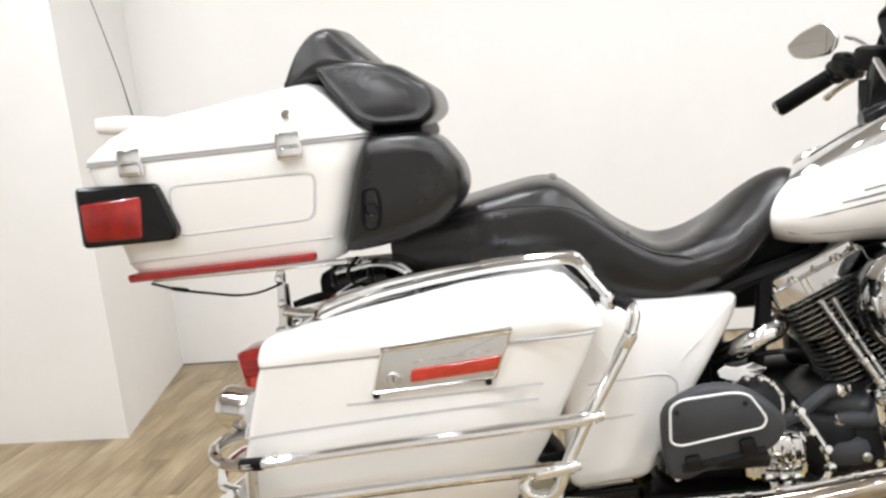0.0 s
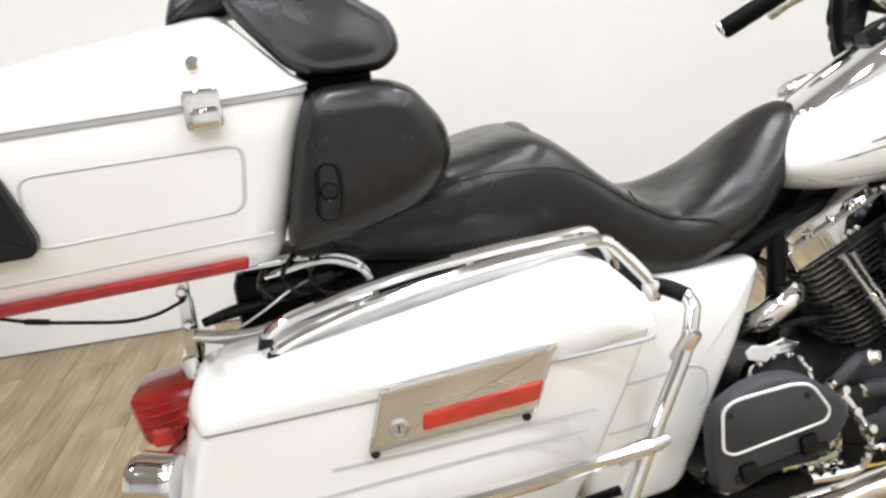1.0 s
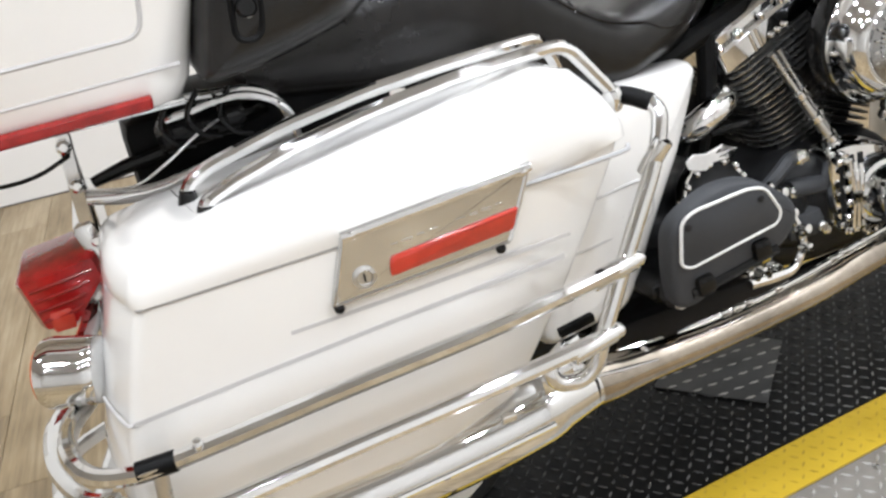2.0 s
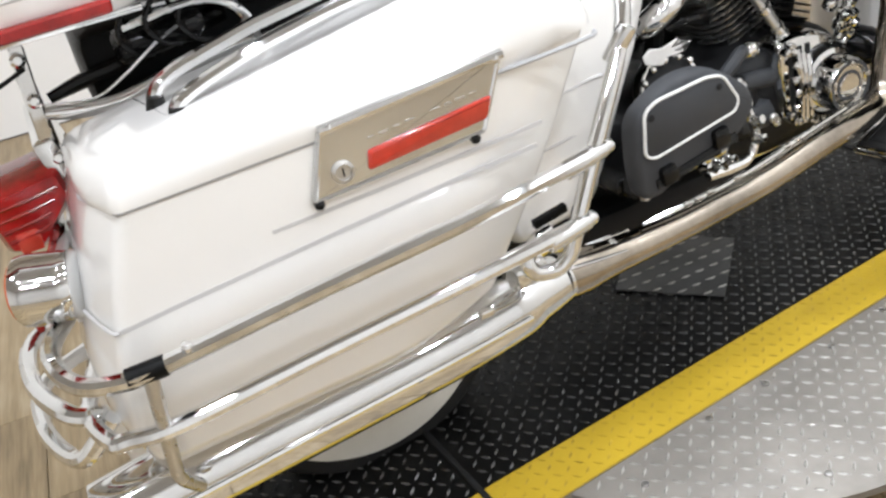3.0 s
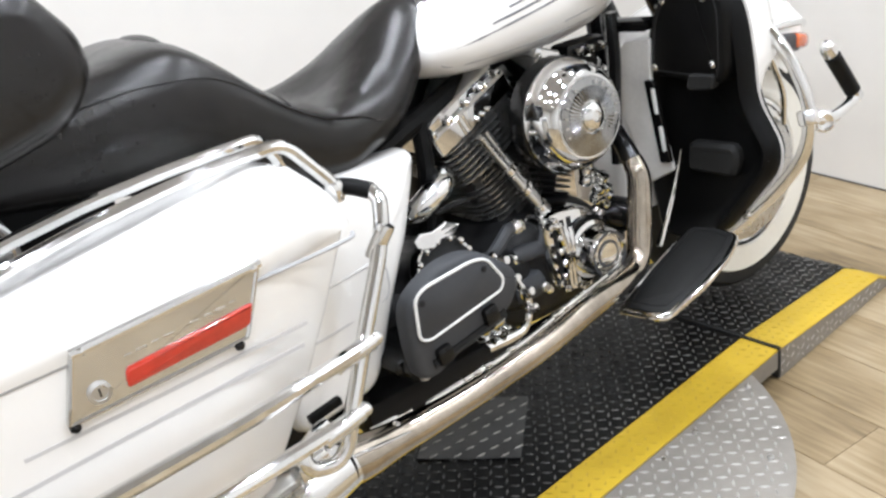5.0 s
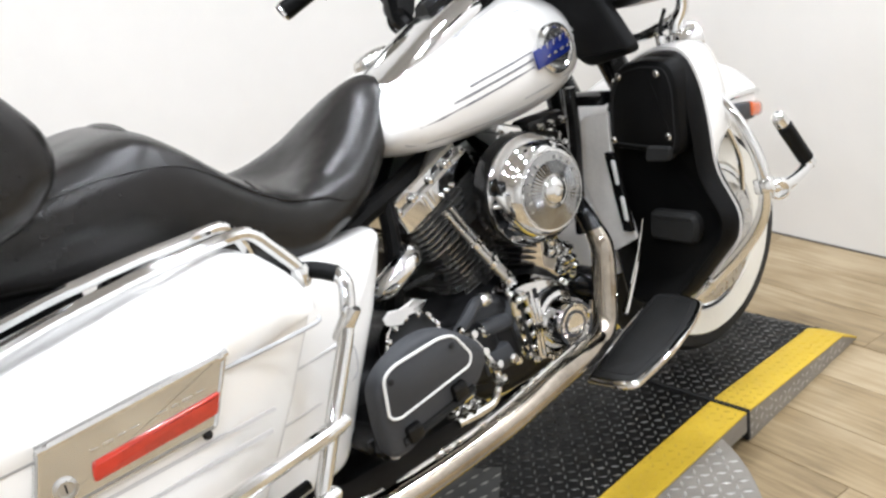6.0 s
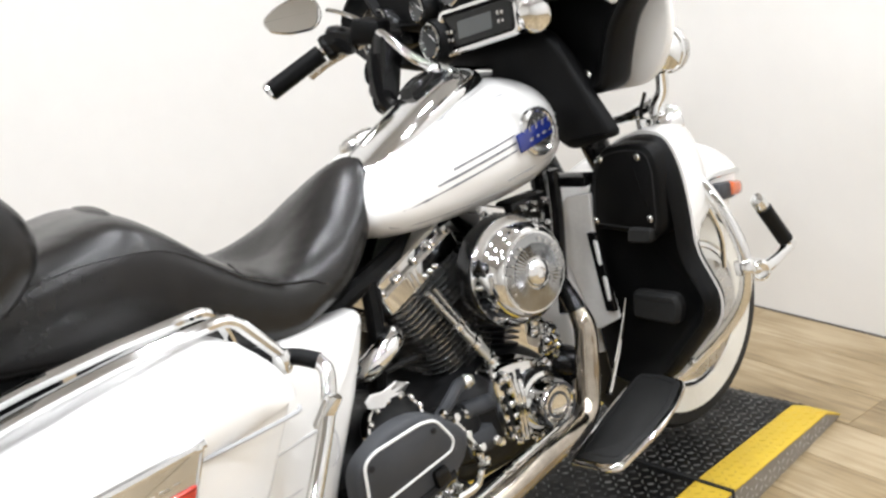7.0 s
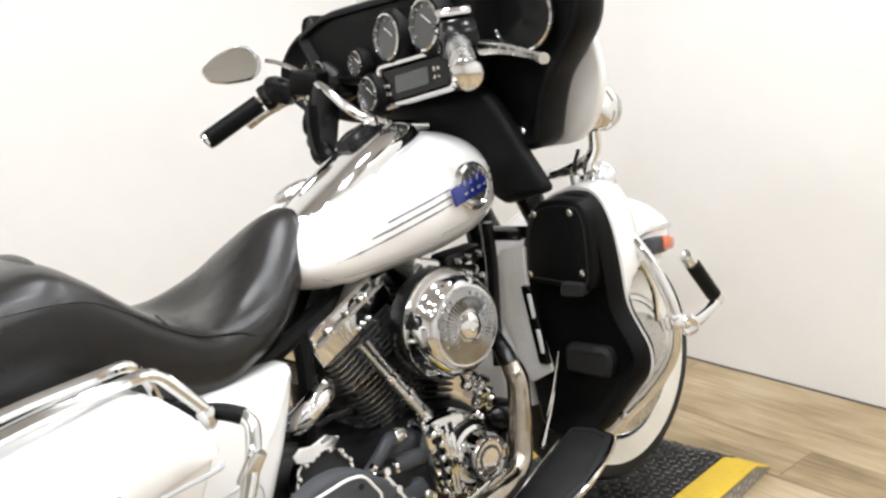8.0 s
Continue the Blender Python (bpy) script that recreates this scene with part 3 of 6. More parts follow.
part("lock", lathe([(0.010, 0), (0.010, 0.008), (0.007, 0.011), (0, 0.011)], (-0.258, -0.300, 1.108), (0, -1, 0.45), 16), CHROME, case)


def case_side(x, z, out=0.001):
    return Vector((x, -float(np.interp(z, (0.838, 0.858, 0.93, 1.0, 1.05), (0.278, 0.290, 0.301, 0.309, 0.314))) - out, z))


def side_band(outline, z_fun, out, mat, name, parent, r):
    pts = [case_side(p[0], p[1], out) for p in outline]
    part(name, tube(pts, r, 6, 1, True, None, False), mat, parent)


side_band(rounded([(-0.495, 0.911), (-0.230, 0.918), (-0.216, 1.003), (-0.495, 1.005)], 0.02, 4), None, -0.0016, SOFT_LINE, "pinstripe", case, 0.0032)
part("pinstripe", tube([case_side(-0.600, 0.868, -0.0014), case_side(-0.200, 0.880, -0.0014)], 0.0026, 6, 1), SOFT_LINE, case)
# wrap-round lamps
surround = rounded([(-0.672, 0.906), (-0.492, 0.906), (-0.484, 0.925), (-0.513, 1.014), (-0.672, 1.020)], 0.012, 3)
part("lamp_surround", pillow(surround, [(-0.30, 0), (-0.318, 0), (-0.323, 0.006)]), GLOSS_BLACK, case, "black lamp surround")
part("lamp_lens", pillow(rounded([(-0.662, 0.918), (-0.552, 0.916), (-0.545, 0.992), (-0.664, 0.988)], 0.006, 2), [(-0.30, 0), (-0.3235, 0), (-0.326, 0.004)]), RED, case, "red wrap-round lamp lens")
part("rear_lamp", block((-0.668, 0.0, 0.955), (0.024, 0.60, 0.075), 0.01), RED, case, "red lamp across the back of the top case")
part("reflector_strip", pillow(rounded([(-0.604, 0.831), (-0.240, 0.839), (-0.238, 0.854), (-0.606, 0.846)], 0.004, 2), [(-0.26, 0), (-0.296, 0), (-0.300, 0.003)]), RED, case, "long red reflector strip")
# aerial
aerial = part("aerial", tube([(-0.772, 0.20, 1.17), (-0.792, 0.20, 1.28), (-0.835, 0.20, 1.46), (-0.90, 0.20, 1.72)], [0.0022, 0.0015, 0.0012, 0.0009], 6, 4), DULL_PLATE, bike, "thin dark whip aerial")
part("aerial_base", xloft(spread([(-0.86, 0.20, 0.018, 1.135, 1.172, 2.5), (-0.80, 0.20, 0.024, 1.125, 1.172, 2.5), (-0.74, 0.20, 0.022, 1.12, 1.165, 2.5), (-0.62, 0.20, 0.018, 1.10, 1.14, 2.5)], 3), 16), WHITE, bike, "white aerial mount")

# luggage rack below the case
part("luggage_rack", block((-0.40, -0.20, 0.821), (0.40, 0.012, 0.010), 0.003), CHROME, bike, "chrome luggage rack")
part("luggage_rack", tube([(-0.55, -0.12, 0.815), (-0.35, -0.14, 0.815), (-0.20, -0.165, 0.815), (-0.12, -0.165, 0.806), (-0.085, -0.165, 0.780), (-0.075, -0.16, 0.74)], 0.0065, 10), CHROME, bike, "chrome rack bar")
part("rack_bracket", pillow(rounded([(-0.357, 0.812), (-0.339, 0.812), (-0.344, 0.745), (-0.348, 0.64), (-0.366, 0.64), (-0.362, 0.745)], 0.006, 2), [(-0.165, 0), (-0.171, 0), (-0.173, 0.002)]), CHROME, bike, "chrome rack bracket")
part("rack_bracket", block((-0.352, -0.150, 0.70), (0.018, 0.03, 0.16), 0.004), GLOSS_BLACK, bike, "black rack bracket")
for bz in (0.795, 0.745, 0.672):
    part("rack_bolt", lathe([(0.009, 0), (0.009, 0.006), (0.005, 0.010), (0, 0.010)], (-0.351, -0.172, bz), (0, -1, 0.1), 12), CHROME, bike)
part("rack_arm", tube([(-0.345, -0.19, 0.731), (-0.30, -0.19, 0.722), (-0.252, -0.19, 0.720), (-0.20, -0.185, 0.730), (-0.08, -0.17, 0.74)], [0.008, 0.0105, 0.0105, 0.010, 0.010], 12), CHROME, bike, "chrome rack arm")
part("rack_arm", tube([(-0.335, -0.145, 0.736), (-0.29, -0.145, 0.745), (-0.234, -0.145, 0.752), (-0.10, -0.13, 0.775)], [0.007, 0.010, 0.011, 0.012], 10), GLOSS_BLACK, bike, "black rack arm")
part("rack_loop", tube([(-0.23, -0.19, 0.800), (-0.197, -0.192, 0.804), (-0.164, -0.194, 0.809), (-0.128, -0.195, 0.807), (-0.095, -0.195, 0.790), (-0.078, -0.19, 0.765), (-0.075, -0.18, 0.73)], 0.0055, 10), CHROME, bike, "thin chrome rack loop")
part("under_seat_pan", block((-0.105, -0.02, 0.735), (0.36, 0.22, 0.12), 0.02), PLASTIC, bike, "black pan under the saddle")
part("shock_absorber", lathe([(0.014, 0), (0.022, 0.006), (0.022, 0.10), (0.014, 0.112), (0, 0.112)], (-0.245, -0.165, 0.773), (1, 0, 0.06), 18), GLOSS_BLACK, bike, "black air shock canister")
for k in range(3):
    part("hose_clamp", lathe([(0.0222, -0.004), (0.0245, 0), (0.0222, 0.004)], (-0.228 + k * 0.036, -0.165, 0.774 + k * 0.002), (1, 0, 0.06), 16), GLOSS_BLACK, bike)
for k, (cx, cz) in enumerate(((-0.212, 0.800), (-0.178, 0.804), (-0.140, 0.798))):
    part("cable_loop", tube([(cx - 0.006, -0.185, cz + 0.022), (cx - 0.026, -0.200, cz - 0.004), (cx - 0.014, -0.198, cz - 0.030), (cx + 0.008, -0.19, cz - 0.040)], 0.0036, 8, 5), GLOSS_BLACK, bike, "black cable")
part("rack_cable", tube([(-0.350, -0.185, 0.742), (-0.29, -0.205, 0.735), (-0.245, -0.208, 0.752), (-0.20, -0.200, 0.775), (-0.165, -0.185, 0.785)], 0.0018, 8, 5), STEEL, bike, "thin grey cable")
part("lamp_cable", tube([(-0.60, -0.21, 0.815), (-0.548, -0.205, 0.797), (-0.491, -0.2, 0.784), (-0.431, -0.2, 0.774), (-0.387, -0.2, 0.776), (-0.348, -0.18, 0.785)], 0.0028, 6, 5), GLOSS_BLACK, bike, "black lamp cable")
part("cable_plug", block((-0.545, -0.205, 0.797), (0.035, 0.010, 0.008), 0.003, (0, 12, 0)), GLOSS_BLACK, bike)

# backrest and side bolsters
arm = rounded([(-0.190, 0.845), (-0.110, 0.853), (-0.045, 0.868), (0.010, 0.885), (0.053, 0.935), (0.052, 0.985), (0.008, 1.046), (-0.035, 1.055), (-0.126, 1.056), (-0.150, 1.0)], 0.03, 4)
backrest = part("backrest", pillow(arm, [(-0.12, 0.05), (-0.125, 0.016), (-0.14, 0.004), (-0.17, 0.0), (-0.268, 0.0), (-0.290, 0.003), (-0.304, 0.009), (-0.313, 0.018), (-0.318, 0.032)], fill=-0.004), LEATHER, bike, "black padded wrap-round backrest with side bolsters", 60)
mid_pad = rounded([(-0.190, 0.845), (-0.060, 0.860), (-0.040, 0.90), (-0.050, 1.02), (-0.07, 1.055), (-0.126, 1.056), (-0.150, 1.0)], 0.03, 4)
part("lower_pad", pillow(mid_pad, [(0.24, 0.02), (0.22, 0.0), (0.0, 0.0), (-0.13, 0.0), (-0.15, 0.01)]), LEATHER, backrest, "black lower back pad", 60)
oval = rounded([(-0.138, 0.893), (-0.110, 0.890), (-0.101, 0.930), (-0.105, 0.964), (-0.131, 0.964)], 0.018, 5)
part("speaker_control", rim_line(oval, -0.3185, 0.004), PLASTIC, backrest, "oval moulded speaker control frame")
part("control_knob", lathe([(0.012, 0), (0.012, 0.008), (0.009, 0.012), (0, 0.012)], (-0.119, -0.314, 0.926), (0, -1, 0.1), 16), GLOSS_BLACK, backrest)
part("control_button", lathe([(0.006, 0), (0.006, 0.007), (0, 0.008)], (-0.119, -0.316, 0.920), (0, -1, 0.1), 12), SATIN, backrest)
wing = rounded([(-0.228, 1.200), (-0.206, 1.160), (-0.145, 1.082), (-0.105, 1.066), (-0.016, 1.064), (0.008, 1.085), (0.011, 1.105), (0.002, 1.136), (-0.062, 1.184), (-0.14, 1.204)], 0.022, 4)
part("upper_pad", pillow(wing, [(0.10, 0.04), (0.09, 0.02), (0.05, 0.008), (0.0, 0.004), (-0.205, 0.0), (-0.228, 0.0015), (-0.245, 0.005), (-0.254, 0.010), (-0.2555, 0.014), (-0.2545, 0.017)], "y", lambda v: v + Vector((0, 0.34 * (v.z - 1.09), 0)), None, -0.006), LEATHER, backrest, "black leather upper backrest pad", 60)
hump = rounded([(-0.308, 1.160), (-0.13, 1.180), (-0.120, 1.204), (-0.174, 1.258), (-0.198, 1.282), (-0.238, 1.281), (-0.276, 1.244), (-0.300, 1.19)], 0.040, 6)
part("headrest", pillow(hump, [(0.17, 0.05), (0.165, 0.02), (0.12, 0.004), (0.0, -0.004), (-0.09, 0.0), (-0.115, 0.002), (-0.135, 0.006), (-0.147, 0.012), (-0.150, 0.018)], "y", lambda v: v + Vector((0, 0.30 * (v.z - 1.19), 0)), None, -0.008), LEATHER, backrest, "black leather peaked headrest", 70)
part("pad_bracket", block((-0.10, -0.02, 1.058), (0.14, 0.30, 0.03), 0.01), PLASTIC, backrest)

# ---- saddlebag ----
def bag_ring(x0, x1, y0, y1, r):
    """A level of the bag: square on the wheel's side, drawn in at the front, slanted at the outer rear corner."""
    return rounded([(x0, y1), (x1 - 0.004, y1), (x1, y0 + 0.046), (x1 - 0.120, y0), (x0 + 0.026, y0), (x0, y0 + 0.085)], [0.015, 0.012, 0.014, 0.110, r * 0.32, r], 5)


levels = []
for z, x0, x1, y0 in ((0.366, -0.365, 0.062, -0.405), (0.372, -0.385, 0.078, -0.426), (0.392, -0.398, 0.094, -0.438), (0.435, -0.405, 0.118, -0.444), (0.50, -0.402, 0.160, -0.449), (0.60, -0.374, 0.215, -0.455), (0.670, -0.350, 0.250, -0.458), (0.690, -0.341, 0.260, -0.458)):
    levels.append([Vector((p.x, p.y, z + 0.013 * (p.x + 0.05) / 0.6)) for p in bag_ring(x0, x1, y0, -0.19, 0.045)])
bag = part("saddlebag", loft(levels), WHITE, bike, "white hard saddlebag with chrome guard rails", 50)


def bag_top(x):
    return float(np.interp(x, (-0.36, -0.33, -0.29, -0.225, -0.15, -0.079, 0.0, 0.12, 0.195, 0.210, 0.268, 0.29), (0.707, 0.722, 0.734, 0.750, 0.768, 0.784, 0.793, 0.799, 0.799, 0.792, 0.730, 0.706)))


levels = []
base = bag_ring(-0.345, 0.268, -0.461, -0.19, 0.045)
for d, g in ((0.003, -0.02), (0.0, 0.0), (0.0, 0.25), (0.003, 0.52), (0.008, 0.76), (0.014, 0.90), (0.022, 0.975), (0.034, 1.0), (0.055, 1.0), (0.08, 1.0), (0.10, 1.0)):
    ring = []
    for p in inset(base, d):
        z0 = 0.692 + 0.013 * (p.x + 0.05) / 0.6
        ring.append(Vector((p.x, p.y, z0 + g * (bag_top(p.x) - z0 - 0.016 * max(0.0, min(1.0, (p.y + 0.425) / 0.24))))))
    levels.append(ring)
bag_lid = part("bag_lid", loft(levels), WHITE, bag, "white saddlebag lid", 60)
part("lid_seam", tube([(-0.3145, -0.4565, 0.6853), (-0.28, -0.4580, 0.686), (0.0, -0.4580, 0.692), (0.22, -0.4575, 0.697), (0.252, -0.443, 0.698)], 0.0028, 6, 4), SILVER_LINE, bag, "dark lid joint")
part("lid_seam", tube([(-0.3145, -0.4565, 0.6853), (-0.324, -0.430, 0.6850), (-0.3395, -0.380, 0.6845), (-0.342, -0.350, 0.684), (-0.342, -0.20, 0.684)], 0.0028, 6, 4), SILVER_LINE, bag, "dark lid joint")
def bag_face(x, z):
    """The place on the bag's outer face."""
    return Vector((x, -float(np.interp(z, (0.50, 0.60, 0.67), (0.449, 0.455, 0.458))), z))


def bag_stripe(pts, wide):
    """A painted band lying on the bag's outer face."""
    path = glide([(x, z, 0) for x, z in pts], 6)
    rings = []
    for p in path:
        rings.append([bag_face(p.x, p.y + dz) + Vector((0, dy, 0)) for dz, dy in ((-wide, 0.001), (-wide, -0.0007), (wide, -0.0007), (wide, 0.001))])
    part("pinstripe", loft(rings), SOFT_LINE, bag, "pale grey painted stripe")


part("pinstripe", tube([(-0.3555, -0.4528, 0.5610), (-0.362, -0.4480, 0.5607), (-0.372, -0.418, 0.5605), (-0.3835, -0.370, 0.560)], 0.0022, 6, 4), SOFT_LINE, bag, "pale grey painted stripe")
bag_stripe([(-0.354, 0.561), (-0.243, 0.570), (-0.052, 0.583), (0.08, 0.590), (0.150, 0.593)], 0.0028)
bag_stripe([(-0.176, 0.608), (-0.049, 0.611), (0.082, 0.616), (0.160, 0.619)], 0.0024)
# latch plate
pl = [(-0.124, 0.621), (0.088, 0.632), (0.124, 0.716), (-0.098, 0.700)]
plate = part("latch_plate", pillow(rounded(pl, 0.006, 3), [(-0.452, 0), (-0.466, 0), (-0.469, 0.003)]), BRUSHED, bike, "chrome latch plate")
plate.matrix_basis = pose(-0.005, 0.003, 0.003)
part("latch_rim", tube([(-0.098, -0.469, 0.698), (0.01, -0.470, 0.706), (0.122, -0.469, 0.714)], 0.006, 8, 3), CHROME, plate)
part("latch_rim", rim_line([(p.x, p.y) for p in inset(rounded(pl, 0.006, 3), 0.003)], -0.468, 0.0028), CHROME, plate)
part("reflector", pillow(rounded([(-0.056, 0.638), (0.092, 0.648), (0.102, 0.674), (-0.052, 0.661)], 0.005, 2), [(-0.464, 0), (-0.472, 0.001), (-0.474, 0.004)]), ORANGE_RED, plate, "red reflector")
part("keyhole", lathe([(0.013, 0), (0.013, 0.003), (0.009, 0.005), (0.008, 0.003), (0, 0.003)], (-0.083, -0.468, 0.647), (0, -1, 0), 20), STEEL, plate)
part("key_slot", block((-0.083, -0.4715, 0.647), (0.002, 0.001, 0.010), 0.0004), GAP, plate)
for k in range(9):
    if k != 4:
        part("plate_mark", block((-0.044 + k * 0.0155, -0.4692, 0.6730 + k * 0.0011), (0.009 + 0.003 * (k % 2), 0.001, 0.003), 0.0004), SATIN, plate)
for bx, bz in ((-0.116, 0.624), (0.075, 0.633)):
    part("plate_screw", lathe([(0.006, -0.006), (0.006, 0.004), (0.003, 0.007), (0, 0.007)], (bx, -0.465, bz - 0.004), (0, -1, -0.4), 12), GLOSS_BLACK, plate)
for bx, bz in ((-0.088, 0.698), (0.112, 0.711)):
    part("plate_screw", lathe([(0.005, 0), (0.005, 0.006), (0.002, 0.008), (0, 0.008)], (bx, -0.468, bz), (0, -1, 0), 12), CHROME, plate)

# chrome rails
rail = part("lid_rail", bent_tube([(-0.236, -0.336, 0.722), (-0.234, -0.332, 0.756), (-0.205, -0.328, 0.770), (-0.110, -0.316, 0.789), (-0.010, -0.304, 0.800), (0.100, -0.288, 0.804), (0.236, -0.269, 0.803), (0.262, -0.258, 0.762), (0.268, -0.252, 0.735)], 0.0085, 0.020, 10), CHROME, bike, "chrome rail on the saddlebag lid")
part("rail_bar", bent_tube([(-0.223, -0.395, 0.728), (-0.222, -0.394, 0.752), (-0.19, -0.390, 0.764), (-0.12, -0.383, 0.781), (-0.03, -0.373, 0.794), (0.08, -0.365, 0.805), (0.160, -0.358, 0.808), (0.231, -0.352, 0.808), (0.281, -0.364, 0.740), (0.284, -0.365, 0.715)], 0.0088, 0.022, 10), CHROME, rail)
for p in ((-0.235, -0.334, 0.735), (-0.223, -0.395, 0.733)):
    part("rail_foot", lathe([(0.010, -0.016), (0.014, -0.01), (0.012, 0.004), (0.009, 0.018), (0, 0.02)], p, (0.1, -0.2, 1), 14), GLOSS_BLACK, rail, "dark rail foot")
part("rail_foot", lathe([(0.011, -0.012), (0.0135, -0.006), (0.012, 0.004), (0.009, 0.012)], (0.282, -0.365, 0.730), (0.15, -0.1, -1), 14), CHROME, rail)
guard = part("bag_guard", bent_tube([(0.318, -0.388, 0.722), (0.322, -0.402, 0.712), (0.312, -0.412, 0.684), (0.290, -0.424, 0.645), (0.227, -0.450, 0.553), (0.183, -0.464, 0.477), (0.170, -0.464, 0.440), (0.150, -0.462, 0.424), (0.116, -0.460, 0.431), (0.108, -0.456, 0.452), (0.135, -0.442, 0.462), (0.160, -0.425, 0.462)], 0.0106, 0.016), CHROME, bike, "chrome saddlebag guard")
part("guard_sleeve", bent_tube([(0.262, -0.27, 0.728), (0.283, -0.330, 0.728), (0.302, -0.366, 0.730), (0.319, -0.391, 0.721)], 0.0116, 0.02), PLASTIC, guard, "black rubber sleeve")
part("guard_collar", lathe([(0.0112, -0.024), (0.0121, -0.021), (0.0121, 0.021), (0.0112, 0.024)], (0.300, -0.4185, 0.6635), Vector((0.022, -0.012, 0.039)), 16), CHROME, guard, "chrome collar")
for z0, z1, x1, y1, rear in ((0.526, 0.554, 0.236, -0.452, ((-0.400, -0.28, 0.525), (-0.428, -0.37, 0.535), (-0.427, -0.435, 0.540), (-0.410, -0.468, 0.530), (-0.375, -0.480, 0.523))),
                             (0.452, 0.478, 0.190, -0.470, ((-0.40, -0.26, 0.440), (-0.422, -0.38, 0.444), (-0.405, -0.462, 0.448), (-0.385, -0.475, 0.450)))):
    part("guard_bar", tube([*rear, (-0.33, -0.487, z0), (-0.15, -0.490, z0 + 0.015), (0.05, -0.486, z0 + 0.026), (x1, y1, z1)], 0.0105, 10), CHROME, guard)
    part("guard_clamp", lathe([(0.0105, -0.032), (0.0124, -0.030), (0.0124, 0.012), (0.0116, 0.014), (0.0116, 0.030), (0.0105, 0.032)], (x1 - 0.026, y1 - 0.003, z1 - 0.002), (1, 0.13, 0.09), 16), CHROME, guard)
    part("guard_bolt", lathe([(0.0095, -0.004), (0.0095, 0.010), (0.007, 0.014), (0, 0.014)], (x1 + 0.004, y1 + 0.001, z1 + 0.001), (1, 0.1, 0.09), 12), CHROME, guard)
part("guard_joint", tube([(-0.365, -0.482, 0.5235), (-0.325, -0.4875, 0.5265)], 0.0118, 12, 1), PLASTIC, guard, "black rubber joint")
part("guard_post", bent_tube([(-0.342, -0.486, 0.524), (-0.345, -0.486, 0.510), (-0.352, -0.484, 0.44), (-0.358, -0.475, 0.38), (-0.34, -0.45, 0.34)], 0.0082, 0.02), STEEL, guard)
part("guard_bolt", lathe([(0.0065, -0.004), (0.0065, 0.004), (0.004, 0.007), (0, 0.007)], (-0.300, -0.492, 0.5385), (0, -0.4, 1), 12), CHROME, guard)
part("rubber_stop", block((0.164, -0.432, 0.484), (0.050, 0.010, 0.012), 0.002, (0, -6, 4)), PLASTIC, guard, "flat black rubber stop")

# ---- exhaust ----
exhaust = part("exhaust", tube([(-0.46, -0.345, 0.272), (-0.30, -0.35, 0.290), (0.0, -0.355, 0.315), (0.125, -0.352, 0.328), (0.165, -0.350, 0.331), (0.215, -0.347, 0.334)], [0.050, 0.054, 0.054, 0.052, 0.044, 0.035], 24, 5), CHROME, bike, "long chrome silencer")
part("heat_shield", tube([(0.205, -0.347, 0.334), (0.25, -0.345, 0.329), (0.31, -0.340, 0.325), (0.41, -0.336, 0.324), (0.52, -0.330, 0.327), (0.62, -0.324, 0.334), (0.74, -0.310, 0.346), (0.84, -0.288, 0.346), (0.895, -0.268, 0.342), (0.930, -0.256, 0.362), (0.944, -0.250, 0.400), (0.953, -0.247, 0.440), (0.960, -0.245, 0.476), (0.964, -0.242, 0.508), (0.966, -0.228, 0.535)], [0.036, 0.033, 0.027, 0.0235, 0.0225, 0.0225, 0.023, 0.023, 0.0235, 0.0235, 0.0235, 0.0235, 0.023, 0.0225, 0.020], 20, 5), PIPE, exhaust, "chrome exhaust heat shield, brown reflections put into its colour")
part("front_header", tube([(0.966, -0.232, 0.528), (0.972, -0.20, 0.566), (0.990, -0.155, 0.585), (0.99, -0.08, 0.600)], [0.0195, 0.0175, 0.017, 0.017], 16, 4), GLOSS_BLACK, exhaust, "dark front header pipe")
part("pipe_clamp", lathe([(0.036, -0.003), (0.0375, 0), (0.036, 0.003)], (0.207, -0.347, 0.3345), (1, 0.04, -0.04), 24), GLOSS_BLACK, exhaust)
part("muffler_seam", tube([(0.13, -0.405, 0.332), (0.0, -0.409, 0.322), (-0.2, -0.407, 0.305), (-0.4, -0.402, 0.285)], 0.004, 6, 4), CHROME, exhaust)
part("muffler_clamp", block((0.15, -0.37, 0.385), (0.05, 0.04, 0.03), 0.008, (0, -8, 0)), CHROME, exhaust)
part("muffler_clamp", block((0.07, -0.395, 0.362), (0.02, 0.012, 0.012), 0.003), CHROME, exhaust)
part("rear_header", tube([(0.62, -0.10, 0.60), (0.60, -0.14, 0.600), (0.565, -0.155, 0.590), (0.535, -0.145, 0.570), (0.515, -0.11, 0.555)], 0.022, 14), CHROME, exhaust, "chrome rear header pipe")
part("linkage_rod", tube([(0.606, -0.235, 0.483), (0.628, -0.238, 0.450), (0.645, -0.24, 0.420), (0.662, -0.24, 0.382), (0.664, -0.24, 0.350), (0.641, -0.245, 0.328), (0.60, -0.25, 0.328), (0.552, -0.255, 0.333)], [0.006, 0.008, 0.007, 0.009, 0.006, 0.008, 0.010, 0.008], 8, 4), CHROME, bike, "chrome brake linkage")
for lx, lz in ((0.612, 0.470), (0.630, 0.430), (0.655, 0.395), (0.660, 0.360), (0.598, 0.345), (0.574, 0.346), (0.547, 0.348)):
    part("linkage_bolt", lathe([(0.009, 0), (0.010, 0.006), (0.006, 0.014), (0.007, 0.020), (0, 0.021)], (lx, -0.245, lz), (0.2, -1, 0.3), 10), CHROME, bike)
